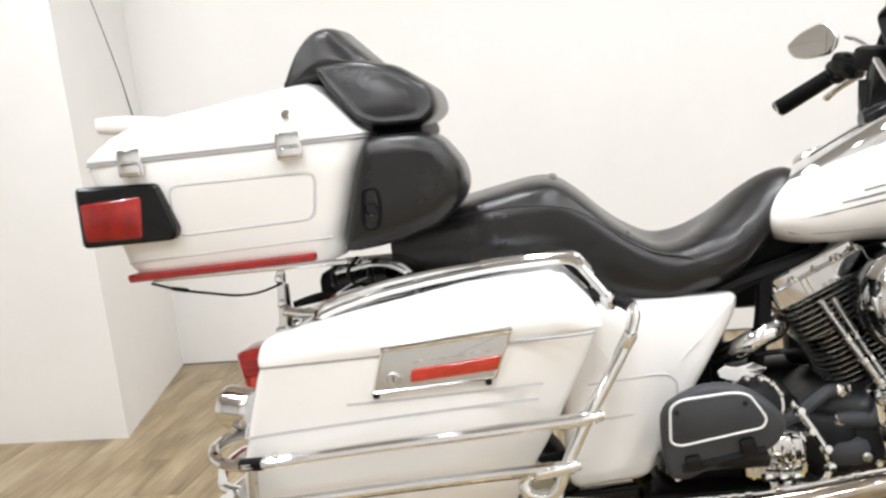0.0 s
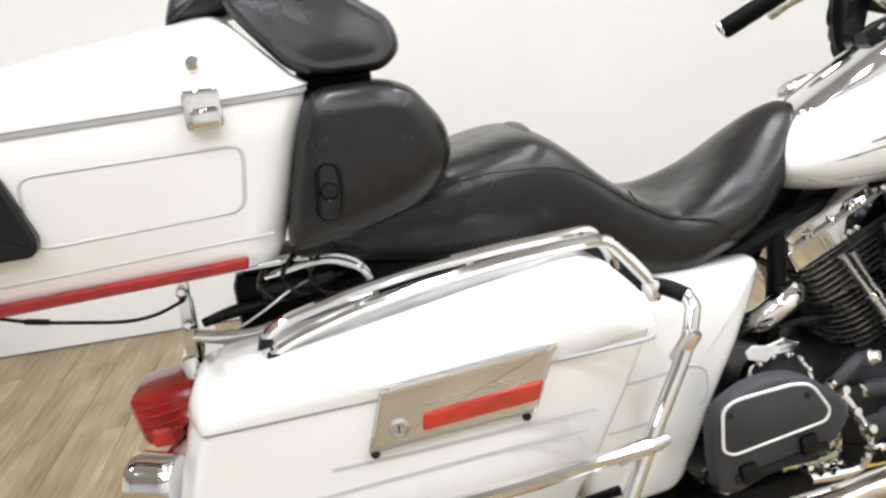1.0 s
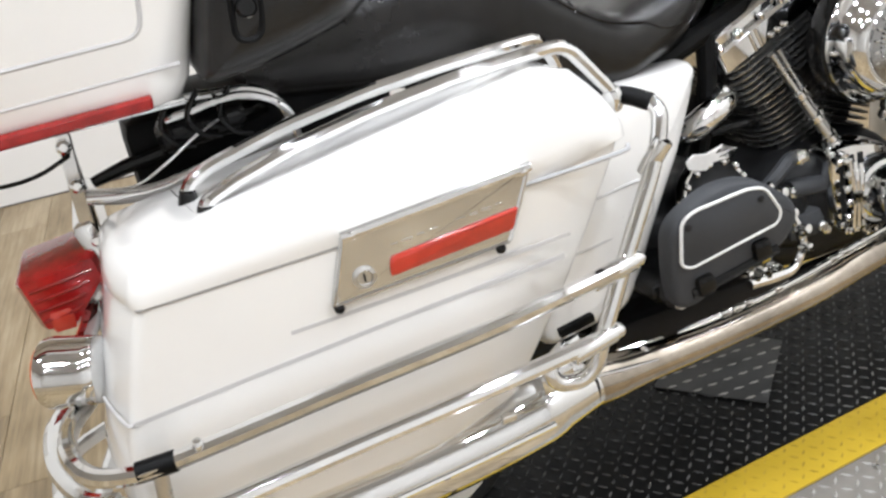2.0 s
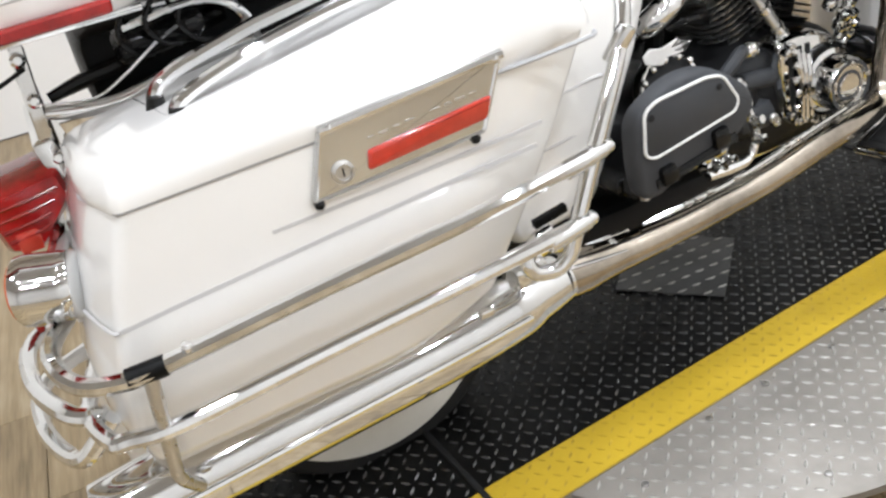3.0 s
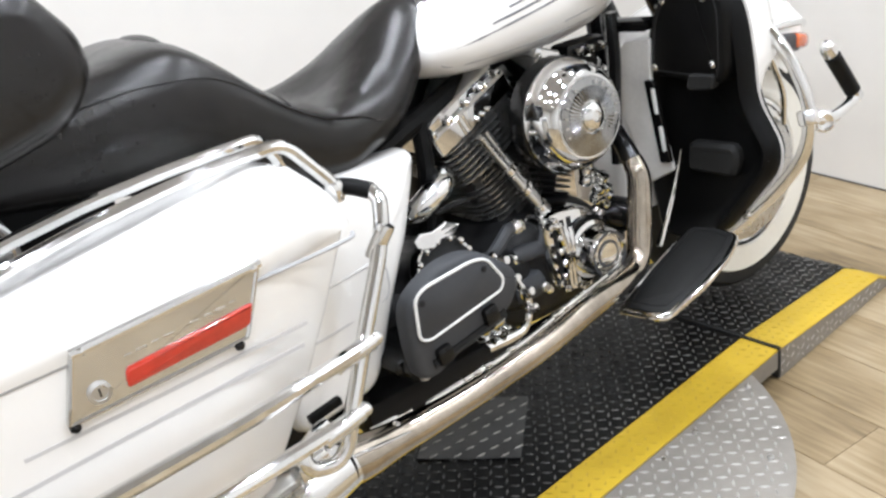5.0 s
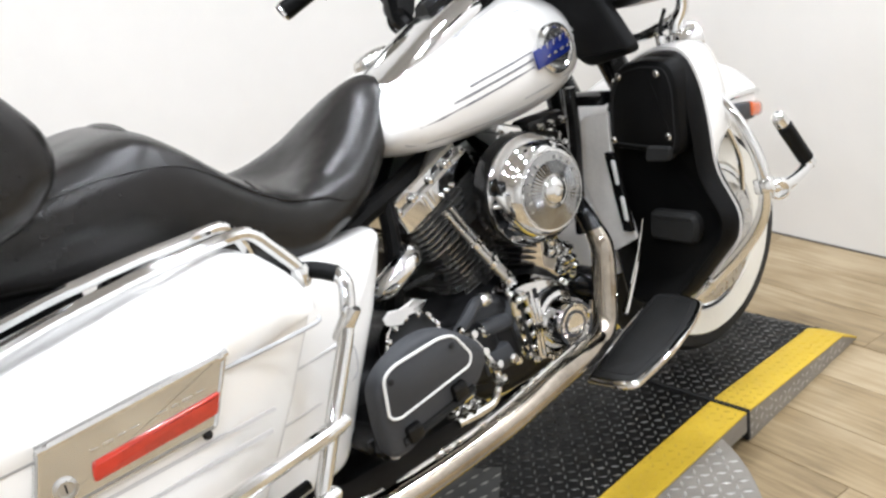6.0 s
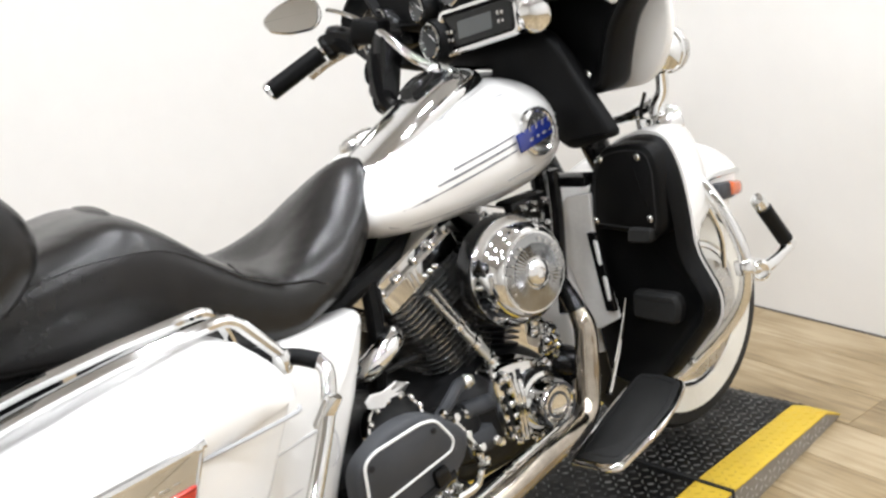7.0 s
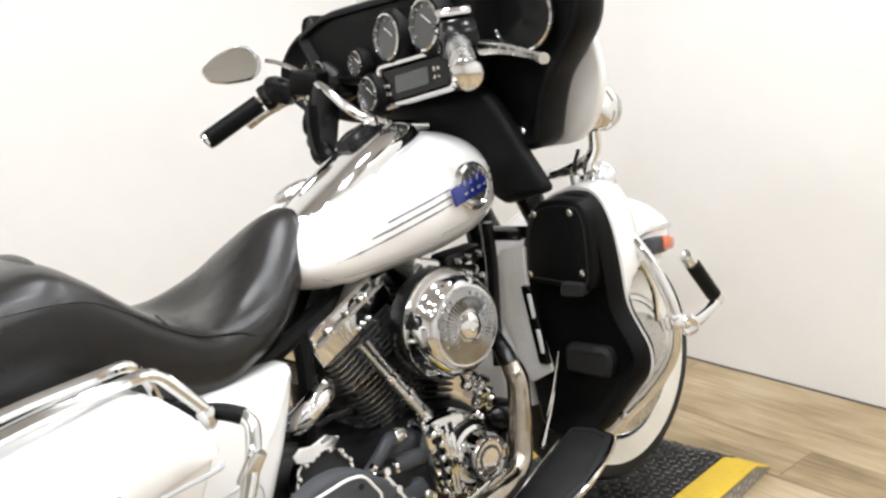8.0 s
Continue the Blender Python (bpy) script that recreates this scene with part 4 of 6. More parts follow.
part("lower_rail", tube([(0.37, -0.326, 0.345), (0.52, -0.318, 0.348), (0.62, -0.311, 0.356), (0.73, -0.298, 0.368), (0.82, -0.278, 0.368)], 0.004, 8), CHROME, exhaust, "chrome heat shield edge")
part("lower_rail", tube([(0.275, -0.322, 0.346), (0.315, -0.320, 0.344), (0.35, -0.318, 0.343)], [0.006, 0.005, 0.003], 8), CHROME, exhaust, "chrome bracket on the pipe")
part("pipe_crease", tube([(0.215, -0.372, 0.357), (0.26, -0.369, 0.350), (0.315, -0.363, 0.341)], [0.003, 0.003, 0.0015], 8, 4), CHROME, exhaust)
part("pipe_bolt", lathe([(0.006, 0), (0.006, 0.005), (0.003, 0.007), (0, 0.007)], (0.305, -0.343, 0.348), (0, -0.6, 1), 10), CHROME, exhaust)
for bx, by, bz in ((0.455, -0.324, 0.349), (0.475, -0.324, 0.350), (0.50, -0.322, 0.351), (0.555, -0.317, 0.353), (0.665, -0.307, 0.363), (0.69, -0.304, 0.366)):
    part("shield_clip", block((bx, by, bz), (0.014, 0.008, 0.007), 0.002), CHROME, exhaust)

# ---- side cover ----
sc = rounded([(0.541, 0.682), (0.527, 0.642), (0.462, 0.556), (0.404, 0.476), (0.364, 0.404), (0.335, 0.362), (0.195, 0.355), (0.180, 0.375), (0.190, 0.58), (0.205, 0.70)], [0.02, 0.03, 0.03, 0.03, 0.03, 0.03, 0.02, 0.02, 0.05, 0.02], 4)


def cover_out(x):
    """How far the side cover stands out along its length."""
    return -float(np.interp(x, (0.20, 0.352, 0.404, 0.462, 0.505, 0.545), (0.100, 0.082, 0.066, 0.044, 0.016, -0.012)))


def cover_skin(x, z):
    """The place on the side cover's face, for a flush stripe."""
    return Vector((x, -0.174 + cover_out(x) + 0.0022, z))


cover = part("side_cover", pillow(sc, [(-0.10, 0.004), (-0.105, 0), (-0.155, 0), (-0.168, 0.006), (-0.174, 0.016)], "y", lambda v: v + Vector((0, cover_out(v.x), 0)), None, 0.0), WHITE, bike, "white side cover with a pinstripe", 60)
part("pinstripe", tube([cover_skin(x, z) for x, z in ((0.235, 0.557), (0.304, 0.560), (0.370, 0.561), (0.393, 0.550), (0.400, 0.530), (0.386, 0.496), (0.305, 0.491), (0.225, 0.488))], 0.003, 8, 4), SOFT_LINE, cover)

# ---- frame and black middle ----
frame_part = part("frame", tube([(0.10, -0.10, 0.72), (0.40, -0.11, 0.66), (0.58, -0.10, 0.70), (0.80, -0.04, 0.745), (1.05, -0.02, 0.80), (1.16, 0.0, 0.90)], 0.020, 10), PLASTIC, bike, "black tubular frame")
part("frame_tube", tube([(1.15, 0.02, 0.80), (1.14, 0.0, 0.60), (1.12, -0.02, 0.40), (1.04, -0.08, 0.28), (0.90, -0.12, 0.235), (0.50, -0.12, 0.235), (0.34, -0.12, 0.30), (0.28, -0.12, 0.45)], 0.018, 10), GLOSS_BLACK, frame_part)
part("frame_tube", tube([(0.60, -0.10, 0.70), (0.585, -0.115, 0.60), (0.54, -0.12, 0.45), (0.45, -0.12, 0.28)], 0.016, 10), PLASTIC, frame_part)
part("frame_tube", tube([(1.080, -0.10, 0.78), (1.078, -0.10, 0.69), (1.066, -0.10, 0.59), (1.058, -0.10, 0.48)], 0.013, 10), GLOSS_BLACK, frame_part)
part("battery_box", block((0.36, 0.0, 0.56), (0.26, 0.20, 0.24), 0.02), ENGINE, bike, "black battery box")
part("swing_arm", block((0.20, -0.115, 0.27), (0.46, 0.035, 0.05), 0.01, (0, -4, 0)), GLOSS_BLACK, bike)
part("primary_cover", xloft(spread([(0.36, 0.13, 0.03, 0.30, 0.42, 3), (0.42, 0.14, 0.05, 0.26, 0.46, 3), (0.60, 0.14, 0.06, 0.25, 0.47, 3), (0.85, 0.14, 0.06, 0.26, 0.47, 3), (0.93, 0.13, 0.03, 0.30, 0.43, 3)], 3), 20), ENGINE, bike, "black primary cover")
# Added filler block: keeps the gap below the gearbox dark.
part("gearbox_filler", block((0.50, -0.075, 0.276), (0.34, 0.27, 0.075), 0.02), ENGINE, bike, "added black filler block under the gearbox")
# Made-up block that blacks out the wall behind the rear cylinder.
part("tank_gap_filler", block((0.655, 0.055, 0.695), (0.21, 0.06, 0.17), 0.02), ENGINE, bike, "added black filler block under the tank")
part("far_cover", block((0.790, 0.075, 0.605), (0.24, 0.06, 0.27), 0.02), ENGINE, bike, "black cover on the far side of the engine")
# No known part: black filler added so no wall shows through here.
part("middle_filler", block((0.485, 0.02, 0.58), (0.085, 0.16, 0.26), 0.03), ENGINE, bike, "added black filler block behind the side cover")
part("inner_panel", block((0.10, -0.10, 0.62), (0.30, 0.02, 0.20), 0.01), PLASTIC, bike)

# ---- engine ----
engine = part("engine", xloft(spread([(0.62, -0.01, 0.12, 0.30, 0.40, 4), (0.66, -0.01, 0.15, 0.27, 0.44, 4), (0.74, -0.01, 0.16, 0.25, 0.475, 4), (0.86, -0.01, 0.16, 0.25, 0.48, 4), (0.94, -0.01, 0.14, 0.26, 0.45, 4), (0.99, -0.01, 0.10, 0.30, 0.40, 4)], 3), 28), ENGINE, bike, "black and chrome V-twin engine", 50)
part("gearbox", xloft(spread([(0.36, -0.01, 0.10, 0.30, 0.42, 4), (0.40, -0.01, 0.14, 0.27, 0.45, 4), (0.52, -0.01, 0.15, 0.26, 0.47, 4), (0.62, -0.01, 0.14, 0.27, 0.45, 4), (0.67, -0.01, 0.12, 0.28, 0.43, 4)], 3), 28), ENGINE, engine, "black gearbox case", 50)


def cylinder(x0, lean, edge):
    """A finned cylinder with head and rocker box; lean in degrees to the rear."""
    a = radians(lean)
    axis = Vector((-math.sin(a), 0, math.cos(a)))
    base = Vector((x0, -0.01, 0.40)) + axis * 0.07
    turn = pose(*base, 0, -lean, 0)
    c = part("cylinder", lathe([(0.066, 0), (0.066, 0.24)], base, axis, 28), ENGINE, bike, "black finned cylinder")
    core = bmesh.new()
    pillow(rounded([(-0.058, -0.070), (0.058, -0.070), (0.058, 0.070), (-0.058, 0.070)], 0.04, 5), [(0.0, 0), (0.21, 0)], "z", None, core)
    bmesh.ops.transform(core, matrix=turn, verts=core.verts)
    part("cylinder_core", core, ENGINE, c)
    for k in range(19):
        h = 0.008 + k * 0.0118
        head = k > 11
        hx, hy = (0.092, 0.112) if head else (0.080, 0.100)
        bm = bmesh.new()
        poly = rounded([(-hx, -hy), (hx, -hy), (hx, hy), (-hx, hy)], 0.035 if head else 0.06, 5)
        pillow(poly, [(h - 0.0013, 0.002), (h - 0.0008, 0), (h + 0.0008, 0), (h + 0.0013, 0.002)], "z", None, bm)
        bmesh.ops.transform(bm, matrix=turn, verts=bm.verts)
        part("fin", bm, edge, c)
    for (w, d, h0, h1, bev) in ((0.098, 0.114, 0.226, 0.266, 0.012), (0.090, 0.101, 0.266, 0.286, 0.02)):
        bm = bmesh.new()
        poly = rounded([(-w, -d), (w, -d), (w, d), (-w, d)], bev, 4)
        pillow(poly, [(h0, 0.003), (h0 + 0.003, 0), (h1 - 0.004, 0), (h1, 0.005)], "z", None, bm)
        bmesh.ops.transform(bm, matrix=turn, verts=bm.verts)
        part("rocker_box", bm, CHROME, c, "chrome rocker box")
    for dx in (-0.086, -0.05, -0.042, 0.0, 0.04, 0.05, 0.086):
        p = turn @ Vector((dx, -0.107, 0.264))
        part("rocker_bolt", lathe([(0.0055, 0), (0.0055, 0.007), (0.003, 0.010), (0, 0.010)], p, axis, 10), CHROME, c)
    for dx in (-0.034, -0.022):
        bm = bmesh.new()
        pillow(rounded([(dx - 0.003, -0.1165), (dx + 0.003, -0.1165), (dx + 0.003, -0.10), (dx - 0.003, -0.10)], 0.002, 2), [(0.229, 0), (0.262, 0)], "z", None, bm)
        bmesh.ops.transform(bm, matrix=turn, verts=bm.verts)
        part("rocker_rib", bm, CHROME, c)
    for dx in (0.0, 0.014, 0.028):
        p = turn @ Vector((dx, -0.1135, 0.234))
        part("rocker_bolt", lathe([(0.0045, 0), (0.0045, 0.005), (0.002, 0.007), (0, 0.007)], p, (0, -1, 0), 10), CHROME, c)
    return c


cylinder(0.83, 24, FIN)
cylinder(0.83, -21, ENGINE)
# pushrod tubes
for top, foot in (((0.692, -0.140, 0.652), (0.798, -0.168, 0.470)), ((0.722, -0.118, 0.650), (0.812, -0.148, 0.470))):
    t, b = Vector(top), Vector(foot)
    part("pushrod_tube", tube([t, t.lerp(b, 0.42), t.lerp(b, 0.45), t.lerp(b, 0.9), b], [0.0065, 0.0065, 0.0088, 0.0088, 0.011], 12, 1, False, None, False), STEEL, engine, "steel pushrod tube")
    for q in (0.42, 0.66, 0.88):
        part("pushrod_collar", lathe([(0.0085, -0.008), (0.0115, -0.005), (0.0115, 0.005), (0.0085, 0.008)], t.lerp(b, q), b - t, 12), CHROME, engine)
    part("tappet_cap", lathe([(0.014, -0.012), (0.016, 0), (0.012, 0.010), (0.010, 0.016)], b, t - b, 14), CHROME, engine)
part("tappet_block", block((0.80, -0.165, 0.452), (0.06, 0.035, 0.030), 0.006, (0, 12, 0)), CHROME, engine)
# cam cover
cc = rounded([(0.762, 0.478), (0.80, 0.485), (0.872, 0.470), (0.915, 0.435), (0.925, 0.375), (0.895, 0.320), (0.83, 0.305), (0.785, 0.325), (0.770, 0.40)], 0.025, 4)
cam_cover = part("cam_cover", pillow(cc, [(-0.14, 0), (-0.176, 0), (-0.186, 0.006), (-0.189, 0.02)]), CHROME, bike, "chrome cam cover")
part("timer_cover", lathe([(0.060, 0.0), (0.058, 0.012), (0.048, 0.016), (0.046, 0.052), (0.043, 0.058), (0.036, 0.058), (0.034, 0.054), (0.022, 0.054), (0.020, 0.057), (0.0, 0.057)], (0.862, -0.192, 0.388), (0, -1, 0.0), 40), CHROME, cam_cover, "round chrome timer cover")
for k in range(5):
    a = k * math.tau / 5 + 0.3
    part("cover_screw", lathe([(0.0045, 0), (0.0045, 0.004), (0, 0.005)], (0.862 + 0.039 * math.cos(a), -0.249, 0.388 + 0.039 * math.sin(a)), (0, -1, 0), 8), SATIN, cam_cover)
for k, p in enumerate(rounded([(0.775, 0.47), (0.90, 0.455), (0.915, 0.36), (0.85, 0.312), (0.785, 0.335)], 0.01, 1)):
    part("cover_screw", lathe([(0.007, 0), (0.007, 0.010), (0.004, 0.013), (0, 0.013)], (p.x, -0.190, p.y), (0, -1, 0), 10), CHROME, cam_cover)
for r0, h0 in ((0.0405, 0.0583), (0.0235, 0.0545)):
    part("timer_ring", lathe([(r0 - 0.003, h0 - 0.002), (r0 - 0.003, h0 + 0.0008), (r0 + 0.0025, h0 + 0.0008), (r0 + 0.0025, h0 - 0.002)], (0.862, -0.192, 0.388), (0, -1, 0.0), 40, None, False), GREY_PLASTIC, cam_cover, "dark ring on the timer cover")
part("timer_groove", lathe([(0.0625, -0.002), (0.0635, 0.004), (0.0600, 0.008), (0.0585, 0.013)], (0.862, -0.192, 0.388), (0, -1, 0.0), 40), GLOSS_BLACK, cam_cover, "dark gap round the timer cover")
for gx in (0.788, 0.808, 0.826):
    part("cover_gap", tube([(gx, -0.1885, 0.462), (gx + 0.004, -0.189, 0.40), (gx + 0.010, -0.1885, 0.335)], 0.005, 8, 4), GAP, cam_cover)
for k in range(6):
    part("cover_screw", lathe([(0.0065, 0), (0.0065, 0.006), (0.003, 0.009), (0, 0.009)], (0.783 + 0.004 * (k % 2) + k * 0.002, -0.199, 0.462 - k * 0.026), (0, -1, 0.1), 10), CHROME, cam_cover)
for k in range(3):
    part("cover_rib", tube([(0.795 + k * 0.012, -0.198, 0.46 - k * 0.006), (0.800 + k * 0.008, -0.205, 0.40), (0.806 + k * 0.010, -0.198, 0.335)], 0.006, 8, 4), CHROME, cam_cover)
# air cleaner
ac = part("air_cleaner", lathe([(0.080, -0.018), (0.101, -0.014), (0.105, -0.006), (0.105, 0.026), (0.100, 0.030)], (0.852, -0.165, 0.648), (0, -1, 0.02), 56), GLOSS_BLACK, bike, "round air cleaner with a black band and chrome cover")
part("air_cleaner_cover", lathe([(0.096, 0.020), (0.102, 0.023), (0.1025, 0.030), (0.100, 0.034), (0.0985, 0.044), (0.0945, 0.058), (0.089, 0.070), (0.081, 0.080), (0.075, 0.0845), (0.0735, 0.0825), (0.0715, 0.0825), (0.070, 0.087), (0.062, 0.0885), (0.044, 0.0905), (0.030, 0.0925), (0.028, 0.0895), (0.025, 0.090), (0.024, 0.096), (0.019, 0.101), (0.010, 0.103), (0.008, 0.100), (0.0, 0.100)], (0.852, -0.165, 0.648), (0, -1, 0.06), 64), CHROME, ac, "chrome domed cover")
part("cover_disc", lathe([(0.0695, 0.0870), (0.0690, 0.0885), (0.060, 0.0900), (0.044, 0.0922), (0.031, 0.0945), (0.030, 0.0930)], (0.852, -0.165, 0.648), (0, -1, 0.06), 64, None, False), DISC, ac, "grey brushed disc with fluting")
for k in range(46):
    a = k * math.tau / 46
    c, s_ = math.cos(a), math.sin(a)
    part("cover_flute", tube([(0.852 + 0.029 * c, -0.2592, 0.6537 + 0.029 * s_), (0.852 + 0.041 * c, -0.2580, 0.6537 + 0.041 * s_), (0.852 + 0.053 * c, -0.2560, 0.6537 + 0.053 * s_)], [0.0008, 0.0015, 0.0021], 6, 1), DISC, ac)
for k in range(22):
    a = k * math.tau / 22 + 0.1
    if abs(math.cos(a)) > 0.25:
        part("cover_mark", block((0.852 + 0.0600 * math.cos(a), -0.2557, 0.6535 + 0.0600 * math.sin(a)), (0.0035, 0.001, 0.0075), 0.0003, (0, -math.degrees(a) + 90, 0)), STEEL, ac)
part("intake", tube([(0.83, -0.05, 0.60), (0.83, -0.11, 0.60), (0.83, -0.16, 0.62)], 0.035, 16), GLOSS_BLACK, engine)
part("horn_bracket", block((0.93, -0.10, 0.56), (0.12, 0.03, 0.04), 0.008), GLOSS_BLACK, engine)
# oil filter, pipes and fittings below the air cleaner
part("oil_filter", lathe([(0.034, 0), (0.036, 0.01), (0.036, 0.06), (0.030, 0.075), (0, 0.078)], (0.99, -0.09, 0.40), (0.5, -0.8, -0.2), 24), GLOSS_BLACK, engine, "black oil filter")
for k, (x, y, z) in enumerate(((0.925, -0.15, 0.505), (0.945, -0.16, 0.488), (0.96, -0.15, 0.462), (0.93, -0.165, 0.470), (0.915, -0.16, 0.527), (0.975, -0.14, 0.44))):
    part("engine_fitting", lathe([(0.012, -0.02), (0.014, -0.008), (0.010, 0.0), (0.014, 0.006), (0.014, 0.018), (0.006, 0.022), (0, 0.022)], (x, y, z), (0.3 - 0.1 * k, -0.5, 1), 12), CHROME, engine)
part("oil_hose", tube([(0.60, -0.18, 0.43), (0.63, -0.185, 0.445), (0.66, -0.19, 0.470), (0.685, -0.185, 0.485), (0.71, -0.17, 0.480)], 0.012, 10), GREY_PLASTIC, engine, "dark rubber oil hose")
part("hose_fitting", lathe([(0.014, 0), (0.015, 0.012), (0.012, 0.016), (0.010, 0.024), (0, 0.025)], (0.705, -0.172, 0.480), (0.6, -0.7, 0.3), 12), CHROME, engine)
for x, y, z, r in ((0.707, -0.175, 0.422, 0.012), (0.775, -0.17, 0.330, 0.009), (0.70, -0.165, 0.355, 0.010), (0.58, -0.15, 0.36, 0.010), (0.735, -0.165, 0.31, 0.010), (0.62, -0.15, 0.335, 0.009)):
    part("case_bolt", lathe([(r, 0), (r, 0.014), (r * 0.6, 0.018), (0, 0.018)], (x, y + 0.012, z), (0, -1, 0), 12), CHROME, engine)
part("gear_cover", xloft(spread([(0.60, -0.13, 0.02, 0.345, 0.43, 3), (0.64, -0.14, 0.035, 0.33, 0.44, 3), (0.72, -0.145, 0.035, 0.31, 0.43, 3), (0.75, -0.13, 0.02, 0.33, 0.40, 3)], 3), 20), ENGINE, engine, "black cover")
part("starter", lathe([(0.015, 0), (0.0165, 0.004), (0.0165, 0.075), (0.014, 0.08)], (0.700, -0.166, 0.424), (1, 0.05, -0.12), 18), GREY_PLASTIC, engine, "dark starter barrel")
part("gear_boss", block((0.722, -0.158, 0.358), (0.080, 0.064, 0.056), 0.022), GREY_PLASTIC, engine, "dark cast boss")
part("boss_bolt", lathe([(0.009, 0), (0.009, 0.004), (0.006, 0.007), (0, 0.007)], (0.748, -0.190, 0.352), (0, -1, 0.1), 14), STEEL, engine)
part("gearbox_end", xloft(spread([(0.515, -0.175, 0.03, 0.335, 0.415, 4), (0.53, -0.18, 0.04, 0.325, 0.425, 4), (0.62, -0.18, 0.04, 0.325, 0.42, 4), (0.635, -0.175, 0.03, 0.335, 0.41, 4)], 3), 20), CHROME, engine, "ribbed chrome gearbox end cover")
for k in range(6):
    part("end_rib", tube([(0.532 + k * 0.018, -0.210, 0.418), (0.534 + k * 0.018, -0.2215, 0.375), (0.532 + k * 0.018, -0.210, 0.332)], 0.0045, 8, 4), CHROME, engine)
part("clutch_cover", lathe([(0.060, 0), (0.062, 0.012), (0.056, 0.024), (0.03, 0.032), (0.0, 0.034)], (0.545, -0.165, 0.462), (0, -1, 0.35), 28), ENGINE, engine, "dark gearbox side cover")
part("cover_ring", lathe([(0.050, 0.024), (0.058, 0.026), (0.062, 0.018), (0.063, 0.010)], (0.545, -0.165, 0.462), (0, -1, 0.35), 28, None, False), CHROME, engine, "chrome ring")
for k in range(7):
    a = radians(20 + k * 26)
    part("cover_screw", lathe([(0.006, 0), (0.006, 0.006), (0.003, 0.008), (0, 0.008)], (0.545 + 0.057 * math.cos(a), -0.182, 0.466 + 0.055 * math.sin(a)), (0, -1, 0.35), 8), CHROME, engine)
part("linkage_plate", pillow(rounded([(0.480, 0.547), (0.494, 0.556), (0.516, 0.551), (0.548, 0.558), (0.533, 0.548), (0.572, 0.546), (0.538, 0.541), (0.560, 0.534), (0.526, 0.534), (0.516, 0.524), (0.500, 0.528), (0.484, 0.534)], 0.002, 2), [(-0.205, 0.001), (-0.208, 0), (-0.209, 0.0008)]), PALE, engine, "bright toothed bracket")
part("brake_line", tube([(0.56, -0.16, 0.56), (0.60, -0.17, 0.565), (0.64, -0.16, 0.56), (0.66, -0.14, 0.54)], 0.006, 8), GLOSS_BLACK, engine)
for z in (0.585, 0.60):
    part("brake_line", tube([(0.47, -0.13, z - 0.05), (0.52, -0.15, z - 0.02), (0.60, -0.12, z)], 0.005, 8), GLOSS_BLACK, engine)

# ---- passenger footboard, folded up ----
fb = rounded([(0.356, 0.524), (0.354, 0.44), (0.362, 0.395), (0.395, 0.392), (0.43, 0.408), (0.545, 0.438), (0.572, 0.476), (0.562, 0.505), (0.515, 0.545), (0.475, 0.560), (0.422, 0.558)], [0.03, 0.03, 0.015, 0.01, 0.01, 0.02, 0.02, 0.02, 0.03, 0.03, 0.03], 4)
pass_board = part("passenger_footboard", pillow(fb, [(-0.315, 0.006), (-0.319, 0), (-0.342, 0), (-0.348, 0.005), (-0.350, 0.012)]), GREY_PLASTIC, bike, "dark grey folded passenger footboard with a pale outline", 50)
pad = rounded([(0.368, 0.466), (0.372, 0.530), (0.392, 0.541), (0.480, 0.548), (0.508, 0.542), (0.535, 0.498), (0.528, 0.482), (0.384, 0.458)], [0.012, 0.012, 0.02, 0.012, 0.012, 0.012, 0.012, 0.012], 4)
part("rubber_pad", pillow(pad, [(-0.345, 0), (-0.353, 0), (-0.355, 0.004)]), GREY_PLASTIC, pass_board, "dark rubber pad")
part("pad_outline", rim_line([(p.x, p.y) for p in pad], -0.3535, 0.0026), PRINT, pass_board, "pale pad outline")
for px, pz in ((0.382, 0.520), (0.500, 0.528)):
    part("pad_rivet", lathe([(0.005, 0), (0.005, 0.002), (0, 0.003)], (px, -0.3545, pz), (0, -1, 0), 10), GAP, pass_board)
for hx, hz in ((0.405, 0.425), (0.500, 0.450)):
    part("hinge", block((hx, -0.35, hz), (0.028, 0.022, 0.030), 0.006, (0, -8, 0)), GLOSS_BLACK, pass_board)
part("hinge_rod", tube([(0.385, -0.345, 0.415), (0.45, -0.345, 0.425), (0.53, -0.345, 0.44)], 0.010, 8), GLOSS_BLACK, pass_board)
part("board_mount", lathe([(0.016, -0.01), (0.018, 0), (0.015, 0.02), (0.009, 0.026), (0, 0.026)], (0.376, -0.30, 0.398), (0, -1, -0.2), 18), GLOSS_BLACK, pass_board)
part("mount_bolt", lathe([(0.009, 0), (0.010, 0.006), (0.006, 0.011), (0, 0.012)], (0.378, -0.325, 0.394), (0, -1, -0.2), 12), CHROME, pass_board)
part("board_mount", block((0.45, -0.24, 0.40), (0.20, 0.12, 0.03), 0.01), GLOSS_BLACK, pass_board)

# ---- rider's footboard ----
def board_z(v):
    return v + Vector((0, 0, 0.24 * (v.x - 0.88)))


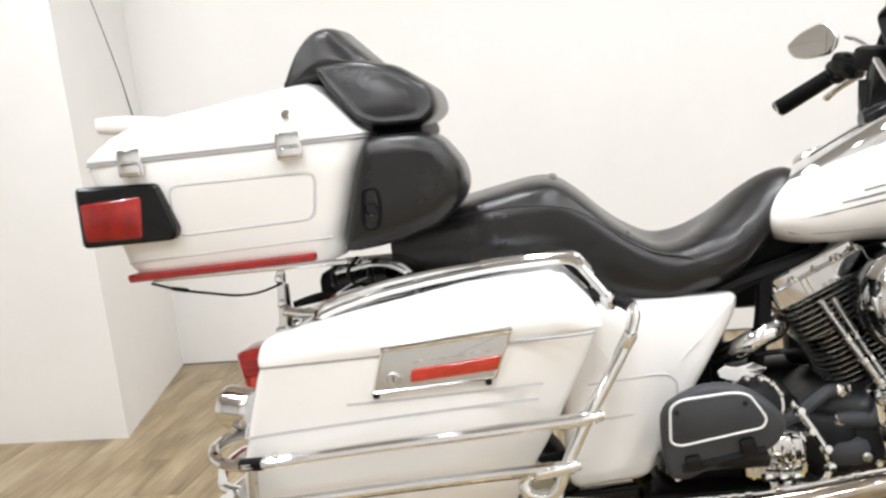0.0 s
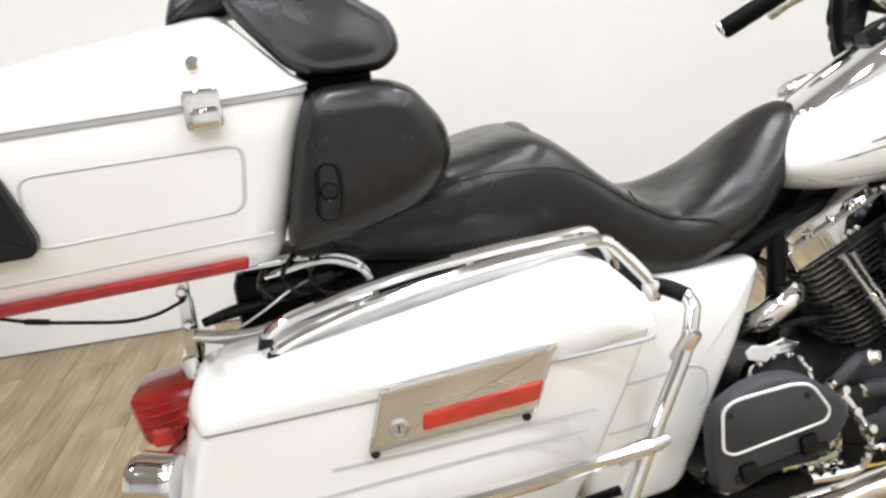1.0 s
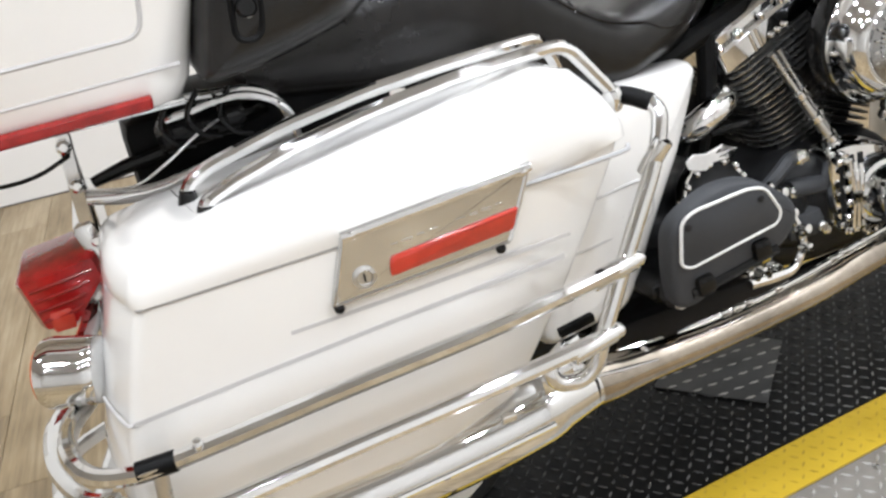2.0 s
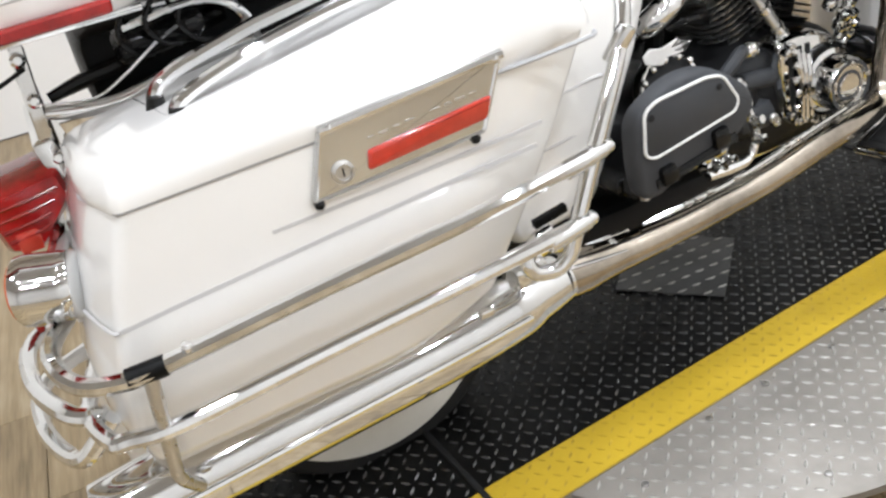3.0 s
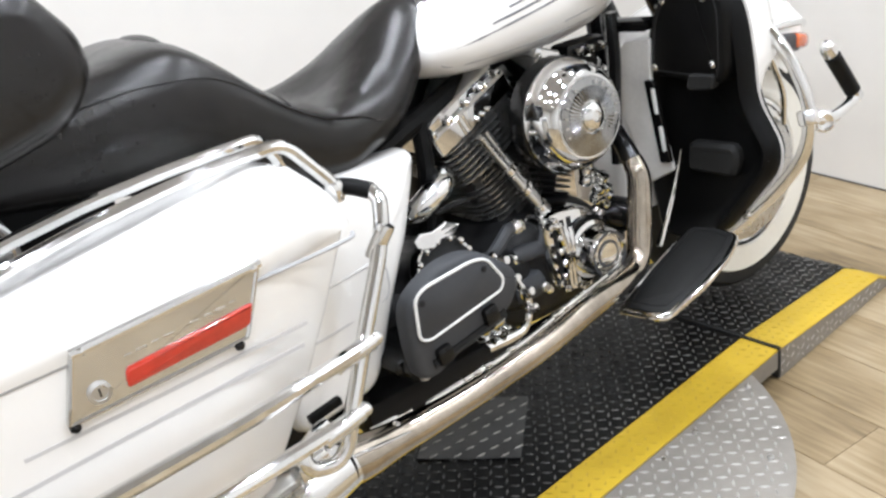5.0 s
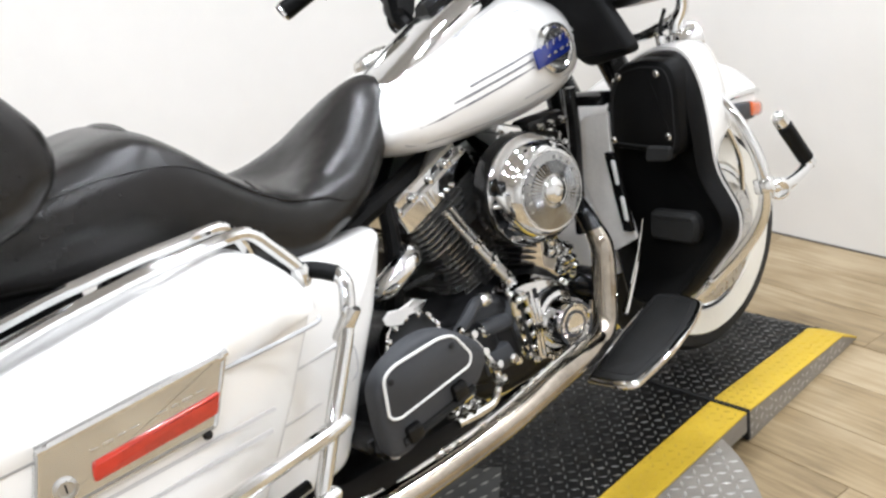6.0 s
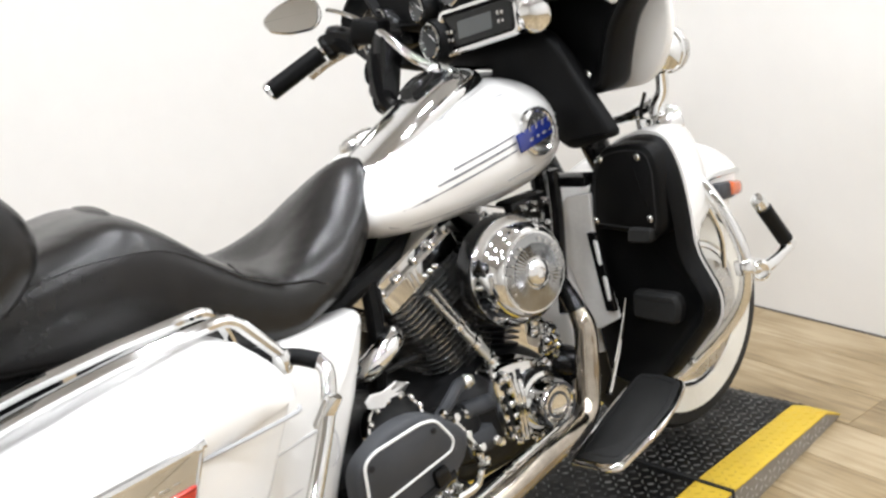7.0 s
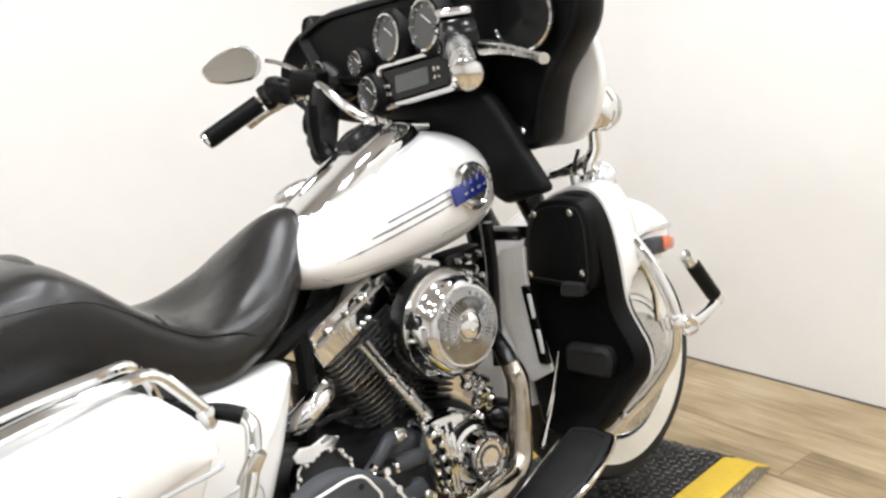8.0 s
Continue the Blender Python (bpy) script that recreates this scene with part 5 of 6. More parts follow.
board = rounded([(0.864, -0.263), (0.871, -0.326), (0.882, -0.357), (0.989, -0.362), (1.069, -0.349), (1.125, -0.328), (1.132, -0.28), (1.122, -0.222), (0.983, -0.239)], [0.006, 0.008, 0.012, 0.03, 0.03, 0.012, 0.012, 0.02, 0.03], 4)
board = inset(board, -0.006)
rider_board = part("footboard", pillow(board, [(0.271, 0.006), (0.274, 0), (0.281, 0), (0.284, 0.004)], "z", board_z), CHROME, bike, "rider's footboard with a chrome edge and black rubber top", 50)
part("rubber_top", pillow(inset(board, 0.008), [(0.275, 0), (0.286, 0.001), (0.288, 0.004)], "z", board_z), MAT, rider_board, "black rubber mat")
part("mat_groove", tube([board_z(Vector((p.x, p.y, 0.2885))) for p in inset(board, 0.022)], 0.0016, 6, 1, True, None, False), GAP, rider_board)
part("board_bracket", tube([(0.95, -0.26, 0.268), (0.97, -0.16, 0.262), (0.98, -0.12, 0.25)], 0.014, 8), GLOSS_BLACK, rider_board)
part("brake_pedal", tube([(1.03, -0.215, 0.330), (1.07, -0.21, 0.38), (1.105, -0.207, 0.44), (1.130, -0.205, 0.50)], [0.007, 0.0042, 0.003, 0.0022], 8), CHROME, bike, "chrome brake pedal arm")

# ---- lower fairing with glovebox ----
lf = rounded([(-0.110, 0.640), (-0.135, 0.745), (-0.175, 0.800), (-0.245, 0.832), (-0.315, 0.830), (-0.345, 0.770), (-0.356, 0.69), (-0.360, 0.605), (-0.408, 0.522), (-0.402, 0.473), (-0.368, 0.432), (-0.285, 0.330), (-0.20, 0.29), (-0.12, 0.30), (-0.10, 0.45)], 0.03, 4)
lower = part("lower_fairing", pillow(lf, [(1.190, 0.016), (1.186, 0.004), (1.178, 0.0), (1.158, 0.0), (1.143, 0.006), (1.136, 0.016), (1.150, 0.030), (1.162, 0.05)], "x"), PLASTIC, bike, "black lower fairing with glovebox and white outer shell", 50)


def shell_bend(v):
    k = max(0.0, v.x - 1.17)
    low = max(0.0, min(1.0, (0.66 - v.z) / 0.12))
    return v + Vector((0, k * (0.25 + 1.1 * low) if v.y < -0.2 else 0.0, 0))


part("lower_shell", pillow(inset(lf, -0.006), [(1.168, 0.010), (1.168, 0.0), (1.20, 0.0), (1.24, 0.002), (1.28, 0.010), (1.295, 0.03)], "x", shell_bend), WHITE, lower, "white painted outer shell", 60)
gl = rounded([(-0.150, 0.648), (-0.163, 0.755), (-0.195, 0.812), (-0.255, 0.826), (-0.318, 0.822), (-0.336, 0.780), (-0.332, 0.668), (-0.32, 0.640)], 0.022, 4)
glove = part("glovebox", pillow(gl, [(1.165, 0), (1.128, 0), (1.120, 0.004), (1.116, 0.012)], "x"), PLASTIC, bike, "black glovebox door")
part("glovebox_groove", rim_line([(p.x, p.y) for p in inset(gl, 0.014)], 1.1175, 0.0025, None, "x"), GAP, glove)
for sy, sz in ((-0.200, 0.793), (-0.292, 0.799), (-0.305, 0.679), (-0.170, 0.667)):
    part("door_screw", lathe([(0.0075, 0), (0.0075, 0.004), (0.004, 0.007), (0, 0.007)], (1.117, sy, sz), (-1, 0, 0), 12), SATIN, glove)
part("glovebox_latch", pillow(rounded([(-0.245, 0.628), (-0.305, 0.632), (-0.312, 0.662), (-0.252, 0.660)], 0.01, 3), [(1.13, 0), (1.112, 0), (1.108, 0.004)], "x"), MAT, glove, "dark latch tab")
part("vent_knob", pillow(rounded([(-0.205, 0.452), (-0.318, 0.452), (-0.330, 0.495), (-0.320, 0.518), (-0.212, 0.514)], 0.015, 3), [(1.165, 0), (1.148, 0), (1.140, 0.008)], "x"), MAT, lower, "dark vent handle")
part("fairing_bolt", lathe([(0.008, 0), (0.008, 0.006), (0.004, 0.009), (0, 0.009)], (1.155, -0.335, 0.375), (-1, -0.2, 0.3), 12), SATIN, lower)
part("fairing_cap", block((1.13, -0.10, 0.745), (0.05, 0.10, 0.022), 0.006, (0, 0, 10)), GLOSS_BLACK, lower)
panel = part("heat_deflector", pillow(rounded([(-0.068, 0.690), (-0.090, 0.712), (-0.155, 0.722), (-0.150, 0.645), (-0.190, 0.457), (-0.125, 0.420), (-0.066, 0.565)], 0.006, 2), [(1.128, 0), (1.122, 0), (1.120, 0.002)], "x"), PALE, bike, "pale grey heat deflector plate")
part("slot_frame", pillow(rounded([(-0.140, 0.640), (-0.165, 0.640), (-0.192, 0.475), (-0.165, 0.472)], 0.005, 2), [(1.120, 0), (1.112, 0), (1.110, 0.002)], "x"), GLOSS_BLACK, panel, "black slotted frame")
for z in (0.60, 0.525):
    part("slot", pillow(rounded([(-0.152 - (0.64 - z) * 0.16, z + 0.026), (-0.161 - (0.64 - z) * 0.16, z + 0.026), (-0.167 - (0.64 - z) * 0.16, z - 0.026), (-0.158 - (0.64 - z) * 0.16, z - 0.026)], 0.004, 2), [(1.111, 0), (1.108, 0), (1.107, 0.001)], "x"), PRINT, panel, "pale slot")

# engine guard and highway peg
crash = part("engine_guard", tube([(1.215, -0.10, 0.76), (1.235, -0.22, 0.755), (1.25, -0.30, 0.735), (1.255, -0.350, 0.685), (1.262, -0.388, 0.610), (1.265, -0.400, 0.545), (1.262, -0.388, 0.475), (1.248, -0.350, 0.410), (1.22, -0.30, 0.350), (1.17, -0.24, 0.290), (1.12, -0.15, 0.245)], 0.0125, 14), CHROME, bike, "chrome engine guard")
part("peg_clamp", lathe([(0.018, -0.014), (0.020, -0.011), (0.020, 0.011), (0.018, 0.014)], (1.266, -0.398, 0.545), (0.1, 0.25, 1), 18), CHROME, crash)
part("peg_clamp", lathe([(0.022, 0), (0.022, 0.018), (0.016, 0.023), (0.010, 0.019), (0, 0.019)], (1.303, -0.398, 0.530), (-0.5, -0.8, 0.0), 18), CHROME, crash)
part("peg_arm", tube([(1.285, -0.398, 0.536), (1.315, -0.404, 0.528), (1.37, -0.405, 0.534), (1.425, -0.402, 0.548)], [0.015, 0.015, 0.012, 0.012], 12, 4), CHROME, crash)
part("highway_peg", tube([(1.418, -0.402, 0.540), (1.395, -0.40, 0.575), (1.338, -0.395, 0.655), (1.330, -0.395, 0.664)], [0.013, 0.0145, 0.0145, 0.010], 16, 3), CHROME, crash, "chrome highway peg")
part("peg_rubber", tube([(1.403, -0.404, 0.560), (1.344, -0.399, 0.642)], 0.0155, 14, 1), PLASTIC, crash, "black peg rubber")

# ---- batwing fairing ----
fo = rounded([(0.455, 1.150), (0.420, 1.205), (0.350, 1.240), (0.20, 1.262), (0.0, 1.275), (-0.18, 1.285), (-0.33, 1.275), (-0.412, 1.215), (-0.400, 1.140), (-0.352, 1.092), (-0.302, 1.050), (-0.278, 0.985), (-0.266, 0.930), (-0.222, 0.920), (-0.15, 1.000), (0.10, 0.995), (0.27, 0.995), (0.40, 1.03), (0.455, 1.085)], 0.03, 4)


def fairing_bend(v):
    """The fairing's plane leans forward at its top and sweeps back at its sides."""
    return v + Vector((0.10 * (v.z - 1.1) - (0.06 if v.y < 0 else 0.09) * (v.y / 0.4) ** 2, 0, 0))


fairing = part("fairing", pillow(fo, [(1.205, 0.02), (1.20, 0.004), (1.185, 0.0), (1.135, 0.0), (1.126, 0.006), (1.123, 0.014), (1.132, 0.022), (1.140, 0.05)], "x", fairing_bend), PLASTIC, bike, "black inner fairing with dials and radio", 50)
part("dash_hood", pillow(rounded([(0.30, 1.205), (0.22, 1.245), (0.0, 1.258), (-0.20, 1.262), (-0.235, 1.23), (-0.20, 1.115), (-0.10, 1.09), (0.15, 1.085), (0.24, 1.10)], 0.03, 4), [(1.15, 0), (1.02, 0.0), (1.005, 0.006), (1.0, 0.016), (1.012, 0.024)], "x", fairing_bend), PLASTIC, fairing, "black dial hood", 50)


def dial(y, z, r, x=1.0):
    p = fairing_bend(Vector((x, y, z)))
    ax = Vector((-1, 0.12, 0.10))
    d = part("dial", lathe([(r * 0.98, 0.0), (r * 1.06, 0.004), (r * 1.06, 0.010), (r * 0.96, 0.012), (r * 0.93, 0.006), (r * 0.93, -0.002)], p, ax, 32, None, False), CHROME, bike, "round dial with a chrome ring")
    part("dial_face", lathe([(r * 0.95, 0.0), (r * 0.95, 0.005), (0, 0.0055)], p, ax, 28), DIAL, d, "grey dial face")
    part("dial_pod", lathe([(r * 1.04, -0.012), (r * 1.05, 0.004), (r * 1.14, 0.006), (r * 1.28, 0.0), (r * 1.42, -0.03)], p, ax, 36, None, False), PLASTIC, d, "black dial pod")
    part("needle", block(p + Vector((-0.0065, -r * 0.2, r * 0.18)), (0.0015, r * 0.8, 0.0018), 0.0005, (40, 0, 0)), PRINT, d)
    for k in range(9):
        a = radians(-30 + k * 30)
        part("dial_mark", block(p + Vector((-0.0062, r * 0.78 * math.cos(a), r * 0.78 * math.sin(a))), (0.001, 0.0014, r * 0.12), 0.0003, (math.degrees(a) - 90, 0, 0)), STEEL, d)
    return d


for y, z, r in ((0.108, 1.131, 0.024), (0.010, 1.172, 0.044), (-0.108, 1.183, 0.046), (0.080, 1.066, 0.034)):
    dial(y, z, r, 0.988)
part("speaker_pod", lathe([(0.030, -0.12), (0.050, -0.05), (0.050, 0.0), (0.046, 0.006), (0.043, 0.0), (0.015, -0.008), (0, -0.004)], (0.975, 0.236, 1.103), (-1, 0.25, 0.1), 32), GLOSS_BLACK, fairing, "round black speaker pod")
part("speaker_ring", lathe([(0.043, 0.003), (0.045, 0.007), (0.043, 0.008), (0.041, 0.004)], (0.975, 0.236, 1.103), (-1, 0.25, 0.1), 32, None, False), STEEL, fairing, "thin metal speaker ring")
part("mirror_pod", lathe([(0.030, -0.05), (0.030, 0.02), (0.026, 0.028), (0.022, 0.022), (0.0, 0.020)], (1.02, 0.275, 1.214), (-1, 0.1, 0.1), 24), GLOSS_BLACK, fairing, "black round pod")
for y, z in ((0.345, 1.09), (-0.265, 1.170)):
    p = fairing_bend(Vector((1.106, y, z)))
    part("speaker", lathe([(0.062, 0), (0.066, 0.006), (0.062, 0.010), (0.058, 0.004), (0.02, 0.0), (0, 0.004)], p, (-1, -0.2 if y < 0 else 0.2, 0.1), 32), GLOSS_BLACK, fairing, "round black speaker")
    part("speaker_ring", lathe([(0.060, 0.004), (0.064, 0.011), (0.060, 0.013), (0.058, 0.009), (0.058, 0.003)], p, (-1, -0.2 if y < 0 else 0.2, 0.1), 32, None, False), CHROME, fairing, "chrome speaker ring")
radio = part("radio", pillow(rounded([(0.060, 1.040), (-0.158, 1.068), (-0.160, 1.130), (0.050, 1.110)], 0.012, 3), [(1.10, 0), (1.0, 0), (0.992, 0.004)], "x", fairing_bend), GLOSS_BLACK, bike, "black radio with a grey display")
part("radio_frame", rim_line([(p.x, p.y) for p in rounded([(0.066, 1.034), (-0.162, 1.064), (-0.164, 1.136), (0.052, 1.116)], 0.014, 3)], 0.990, 0.0062, None, "x"), CHROME, radio, "chrome radio frame")
part("display", pillow(rounded([(0.004, 1.062), (-0.100, 1.075), (-0.100, 1.108), (0.004, 1.097)], 0.004, 2), [(0.994, 0), (0.988, 0), (0.987, 0.001)], "x", fairing_bend), SCREEN, radio, "grey display")
for k in range(4):
    part("radio_button", block((0.985, 0.022 + 0.012 * (k % 2), 1.062 + 0.016 * (k // 2)), (0.005, 0.008, 0.008), 0.002), SATIN, radio)
    part("radio_button", block((0.985, -0.118 - 0.012 * (k % 2), 1.086 + 0.016 * (k // 2)), (0.005, 0.008, 0.008), 0.002), SATIN, radio)
# white outer shell in front of the black inner fairing
so = rounded([(0.37, 1.13), (0.30, 1.22), (0.0, 1.25), (-0.30, 1.20), (-0.335, 1.12), (-0.346, 1.06), (-0.342, 1.01), (-0.318, 0.955), (-0.270, 0.912), (-0.15, 0.90), (0.15, 0.90), (0.30, 0.94), (0.35, 1.04)], 0.04, 4)
part("outer_fairing", pillow(so, [(1.196, 0.014), (1.200, 0.008), (1.212, 0.008), (1.230, 0.02), (1.245, 0.045), (1.255, 0.09)], "x"), WHITE, fairing, "white outer fairing shell", 60)
part("windscreen", pillow(rounded([(0.30, 1.24), (0.22, 1.42), (0.0, 1.47), (-0.22, 1.42), (-0.30, 1.24)], 0.05, 4), [(1.175, 0.001), (1.178, 0), (1.180, 0.001)], "x", lambda v: v + Vector((-0.25 * (v.z - 1.24) - 0.3 * v.y * v.y, 0, 0))), GLASS, fairing, "clear windscreen")
# black skirt and fork covers below the fairing
part("fork_cover", pillow(rounded([(0.20, 1.03), (0.10, 1.05), (-0.15, 1.055), (-0.185, 1.02), (-0.237, 0.932), (-0.292, 0.850), (-0.174, 0.822), (-0.120, 0.86), (-0.054, 0.94), (0.05, 0.97), (0.19, 0.98)], 0.02, 3), [(1.088, 0.004), (1.085, 0), (1.068, 0), (1.062, 0.004), (1.056, 0.012)], "x"), PLASTIC, fairing, "black fairing skirt", 50)
for y in (-0.09, 0.09):
    part("fork_leg", tube([(1.13, y, 1.0), (1.30, y, 0.64), (1.50, y, 0.30)], [0.030, 0.030, 0.026], 16, 1), GLOSS_BLACK, bike, "black fork leg")
part("wire_tip", tube([(1.10, -0.205, 0.852), (1.10, -0.207, 0.835), (1.10, -0.206, 0.820)], [0.003, 0.005, 0.006], 8, 2), GLOSS_BLACK, bike)
part("head_bolt", lathe([(0.012, 0), (0.012, 0.008), (0.006, 0.012), (0, 0.012)], (1.115, -0.20, 0.955), (-1, -0.4, 0.2), 12), SATIN, fairing)

# spot lamp and turn signal
spot = part("spot_lamp", lathe([(0.0, -0.055), (0.016, -0.051), (0.032, -0.033), (0.041, -0.007), (0.043, 0.009), (0.046, 0.012), (0.046, 0.021), (0.041, 0.024), (0.022, 0.028), (0, 0.030)], (1.300, -0.228, 0.968), (1, 0.05, 0.0), 36), CHROME, bike, "chrome bullet spot lamp")
part("lamp_visor", lathe([(0.044, 0.019), (0.048, 0.023), (0.046, 0.036), (0.042, 0.032)], (1.300, -0.228, 0.968), (1, 0.05, 0), 32), STEEL, spot)
part("lamp_stem", tube([(1.300, -0.224, 0.930), (1.308, -0.215, 0.89), (1.302, -0.20, 0.86), (1.305, -0.195, 0.835)], 0.014, 12, 4), CHROME, spot)
part("lamp_bracket", tube([(1.29, -0.06, 0.83), (1.29, -0.13, 0.84), (1.305, -0.195, 0.868), (1.32, -0.21, 0.885)], 0.013, 10), CHROME, spot)
sig = part("front_signal", lathe([(0.0, -0.04), (0.018, -0.036), (0.032, -0.015), (0.036, 0.010), (0.038, 0.014), (0.034, 0.02), (0.0, 0.022)], (1.320, -0.203, 0.818), (1, 0.05, 0.0), 28), CHROME, bike, "chrome bullet turn signal")
part("lens", lathe([(0.034, 0.018), (0.030, 0.026), (0, 0.03)], (1.320, -0.203, 0.818), (1, 0.05, 0), 24), AMBER, sig, "amber lens")
part("signal_wire", tube([(1.285, -0.19, 0.89), (1.265, -0.19, 0.855), (1.275, -0.19, 0.832), (1.305, -0.19, 0.835)], 0.004, 8), GLOSS_BLACK, sig)
part("signal_stem", lathe([(0.012, 0), (0.016, 0.008), (0.010, 0.02), (0.012, 0.04), (0, 0.042)], (1.27, -0.185, 0.80), (0, 0, 1), 14), CHROME, sig)

# ---- handlebar ----
bar = part("handlebar", tube([(0.865, 0.335, 1.078), (0.900, 0.27, 1.095), (0.930, 0.21, 1.102), (0.926, 0.165, 1.094), (0.932, 0.085, 1.040), (0.985, 0.045, 1.005), (1.075, 0.0, 0.985), (1.12, -0.09, 0.985), (1.14, -0.16, 1.03), (1.13, -0.20, 1.10), (1.03, -0.225, 1.13), (0.95, -0.245, 1.142), (0.91, -0.27, 1.146), (0.87, -0.31, 1.135)], 0.0108, 12), CHROME, bike, "chrome handlebar")
part("grip", tube([(0.772, 0.402, 1.018), (0.78, 0.397, 1.022), (0.872, 0.330, 1.078)], [0.019, 0.021, 0.020], 18, 3), PLASTIC, bar, "black rubber grip")
part("grip_end", lathe([(0.021, 0), (0.022, 0.006), (0.014, 0.012), (0, 0.013)], (0.775, 0.401, 1.020), (-0.75, 0.55, -0.45), 18), CHROME, bar)
part("switch_box", block((0.902, 0.285, 1.098), (0.055, 0.07, 0.055), 0.014, (20, 0, 35)), GLOSS_BLACK, bar, "black switch box")
for k in range(4):
    part("switch", block((0.882 + 0.004 * k, 0.292 - 0.010 * k, 1.084 + 0.012 * k), (0.016, 0.012, 0.008), 0.003, (20, 0, 35)), PLASTIC, bar)
for k in range(5):
    part("switch", block((0.872 + 0.008 * k, 0.318 - 0.014 * k, 1.098 + 0.004 * (k % 3)), (0.012, 0.009, 0.014 + 0.004 * (k % 2)), 0.003, (20, 10, 35)), GLOSS_BLACK, bar)
part("switch_ring", lathe([(0.026, -0.012), (0.029, -0.006), (0.029, 0.006), (0.026, 0.012)], (0.882, 0.312, 1.088), (-0.78, 0.55, -0.38), 20), GLOSS_BLACK, bar)
part("clutch_housing", block((0.940, 0.222, 1.105), (0.07, 0.075, 0.055), 0.014, (10, 0, 20)), PLASTIC, bar, "black clutch lever housing")
part("clutch_lever", tube([(0.94, 0.235, 1.09), (0.925, 0.30, 1.072), (0.90, 0.36, 1.05), (0.885, 0.41, 1.030)], [0.009, 0.008, 0.007, 0.009], 10, 4), SATIN, bar, "polished clutch lever")
part("riser_cover", block((0.928, 0.185, 1.03), (0.05, 0.06, 0.14), 0.015, (12, 8, 0)), GLOSS_BLACK, bar)
for k in range(2):
    part("housing_screw", lathe([(0.007, 0), (0.007, 0.004), (0, 0.006)], (0.918, 0.180 + k * 0.026, 1.078), (-1, -0.2, 0.3), 10), SATIN, bar)
part("cable_loop", tube([(0.94, 0.19, 1.06), (0.925, 0.235, 1.045), (0.92, 0.245, 1.005), (0.935, 0.21, 0.975)], 0.005, 8), GLOSS_BLACK, bar)
part("cable_loop", tube([(0.935, 0.21, 0.99), (0.915, 0.225, 0.97), (0.915, 0.215, 0.94), (0.935, 0.18, 0.925)], 0.005, 8), GLOSS_BLACK, bar)
part("cable_cover", tube([(0.918, 0.190, 1.06), (0.912, 0.190, 1.0), (0.915, 0.175, 0.95), (0.95, 0.12, 0.915)], [0.026, 0.024, 0.022, 0.018], 10), GLOSS_BLACK, bar)
part("grip", tube([(0.775, -0.415, 1.098), (0.80, -0.39, 1.106), (0.875, -0.305, 1.136)], 0.021, 18, 3), STEEL, bar, "polished right grip")
part("grip_end", lathe([(0.024, -0.012), (0.026, 0), (0.025, 0.008), (0.016, 0.014), (0, 0.015)], (0.775, -0.417, 1.098), (-0.65, -0.72, -0.22), 22), CHROME, bar, "chrome grip end")
part("brake_housing", block((0.905, -0.275, 1.150), (0.065, 0.075, 0.055), 0.014, (-15, 0, -35)), GLOSS_BLACK, bar, "black brake lever housing")
part("fluid_cap", block((0.910, -0.262, 1.186), (0.06, 0.07, 0.016), 0.006, (-15, 0, -35)), CHROME, bar, "chrome reservoir cap")
part("brake_lever", tube([(0.935, -0.30, 1.128), (0.925, -0.36, 1.122), (0.895, -0.44, 1.110), (0.868, -0.492, 1.102)], [0.012, 0.009, 0.0065, 0.009], 12, 4), SATIN, bar, "polished brake lever")
mo = rounded([(-0.012, 1.168), (0.020, 1.190), (0.070, 1.206), (0.100, 1.202), (0.122, 1.180), (0.120, 1.148), (0.102, 1.128), (0.045, 1.126), (0.002, 1.136), (-0.012, 1.156)], 0.012, 3)
mirror = part("mirror", pillow(mo, [(0.022, 0.016), (0.018, 0.006), (0.006, 0.0), (0.0, 0.0), (-0.002, 0.003)]), CHROME, bike, "chrome rear-view mirror")
mirror.matrix_basis = pose(0.817, 0.428, 1.17, -8, 0, -50) @ pose(0, 0, -1.17)
part("mirror_glass", pillow(inset(mo, 0.004), [(0.0, 0), (-0.004, 0), (-0.005, 0.001)]), MIRROR, mirror, "mirror glass")
stem = tube([(0.918, 0.346, 1.165), (0.930, 0.315, 1.155), (0.940, 0.27, 1.135), (0.940, 0.235, 1.115)], 0.005, 8)
bmesh.ops.transform(stem, matrix=mirror.matrix_basis.inverted(), verts=stem.verts)
part("mirror_stem", stem, CHROME, mirror)

# ---- tail ----
tail = part("tail_lamp", pillow(rounded([(-0.458, 0.654), (-0.358, 0.666), (-0.352, 0.628), (-0.402, 0.574), (-0.444, 0.578)], 0.010, 3), [(-0.06, 0.012), (-0.07, 0.004), (-0.185, 0.0), (-0.195, 0.006)]), TAIL_RED, bike, "red tail lamp on the rear mudguard")
for k in range(4):
    part("lens_rib", tube([(-0.444 + k * 0.001, -0.1955, 0.637 - k * 0.014), (-0.400, -0.1965, 0.641 - k * 0.014), (-0.366 - k * 0.008, -0.1955, 0.645 - k * 0.014)], 0.0022, 6, 2), RED, tail)
part("lamp_base", block((-0.350, -0.07, 0.640), (0.03, 0.22, 0.12), 0.01, (0, -12, 0)), CHROME, tail, "chrome lamp base")
part("lamp_bulb", block((-0.418, -0.188, 0.590), (0.03, 0.02, 0.03), 0.006), ORANGE_RED, tail)
part("signal_bar", tube([(-0.38, -0.04, 0.580), (-0.385, -0.20, 0.585), (-0.40, -0.30, 0.588)], 0.012, 10), CHROME, tail)
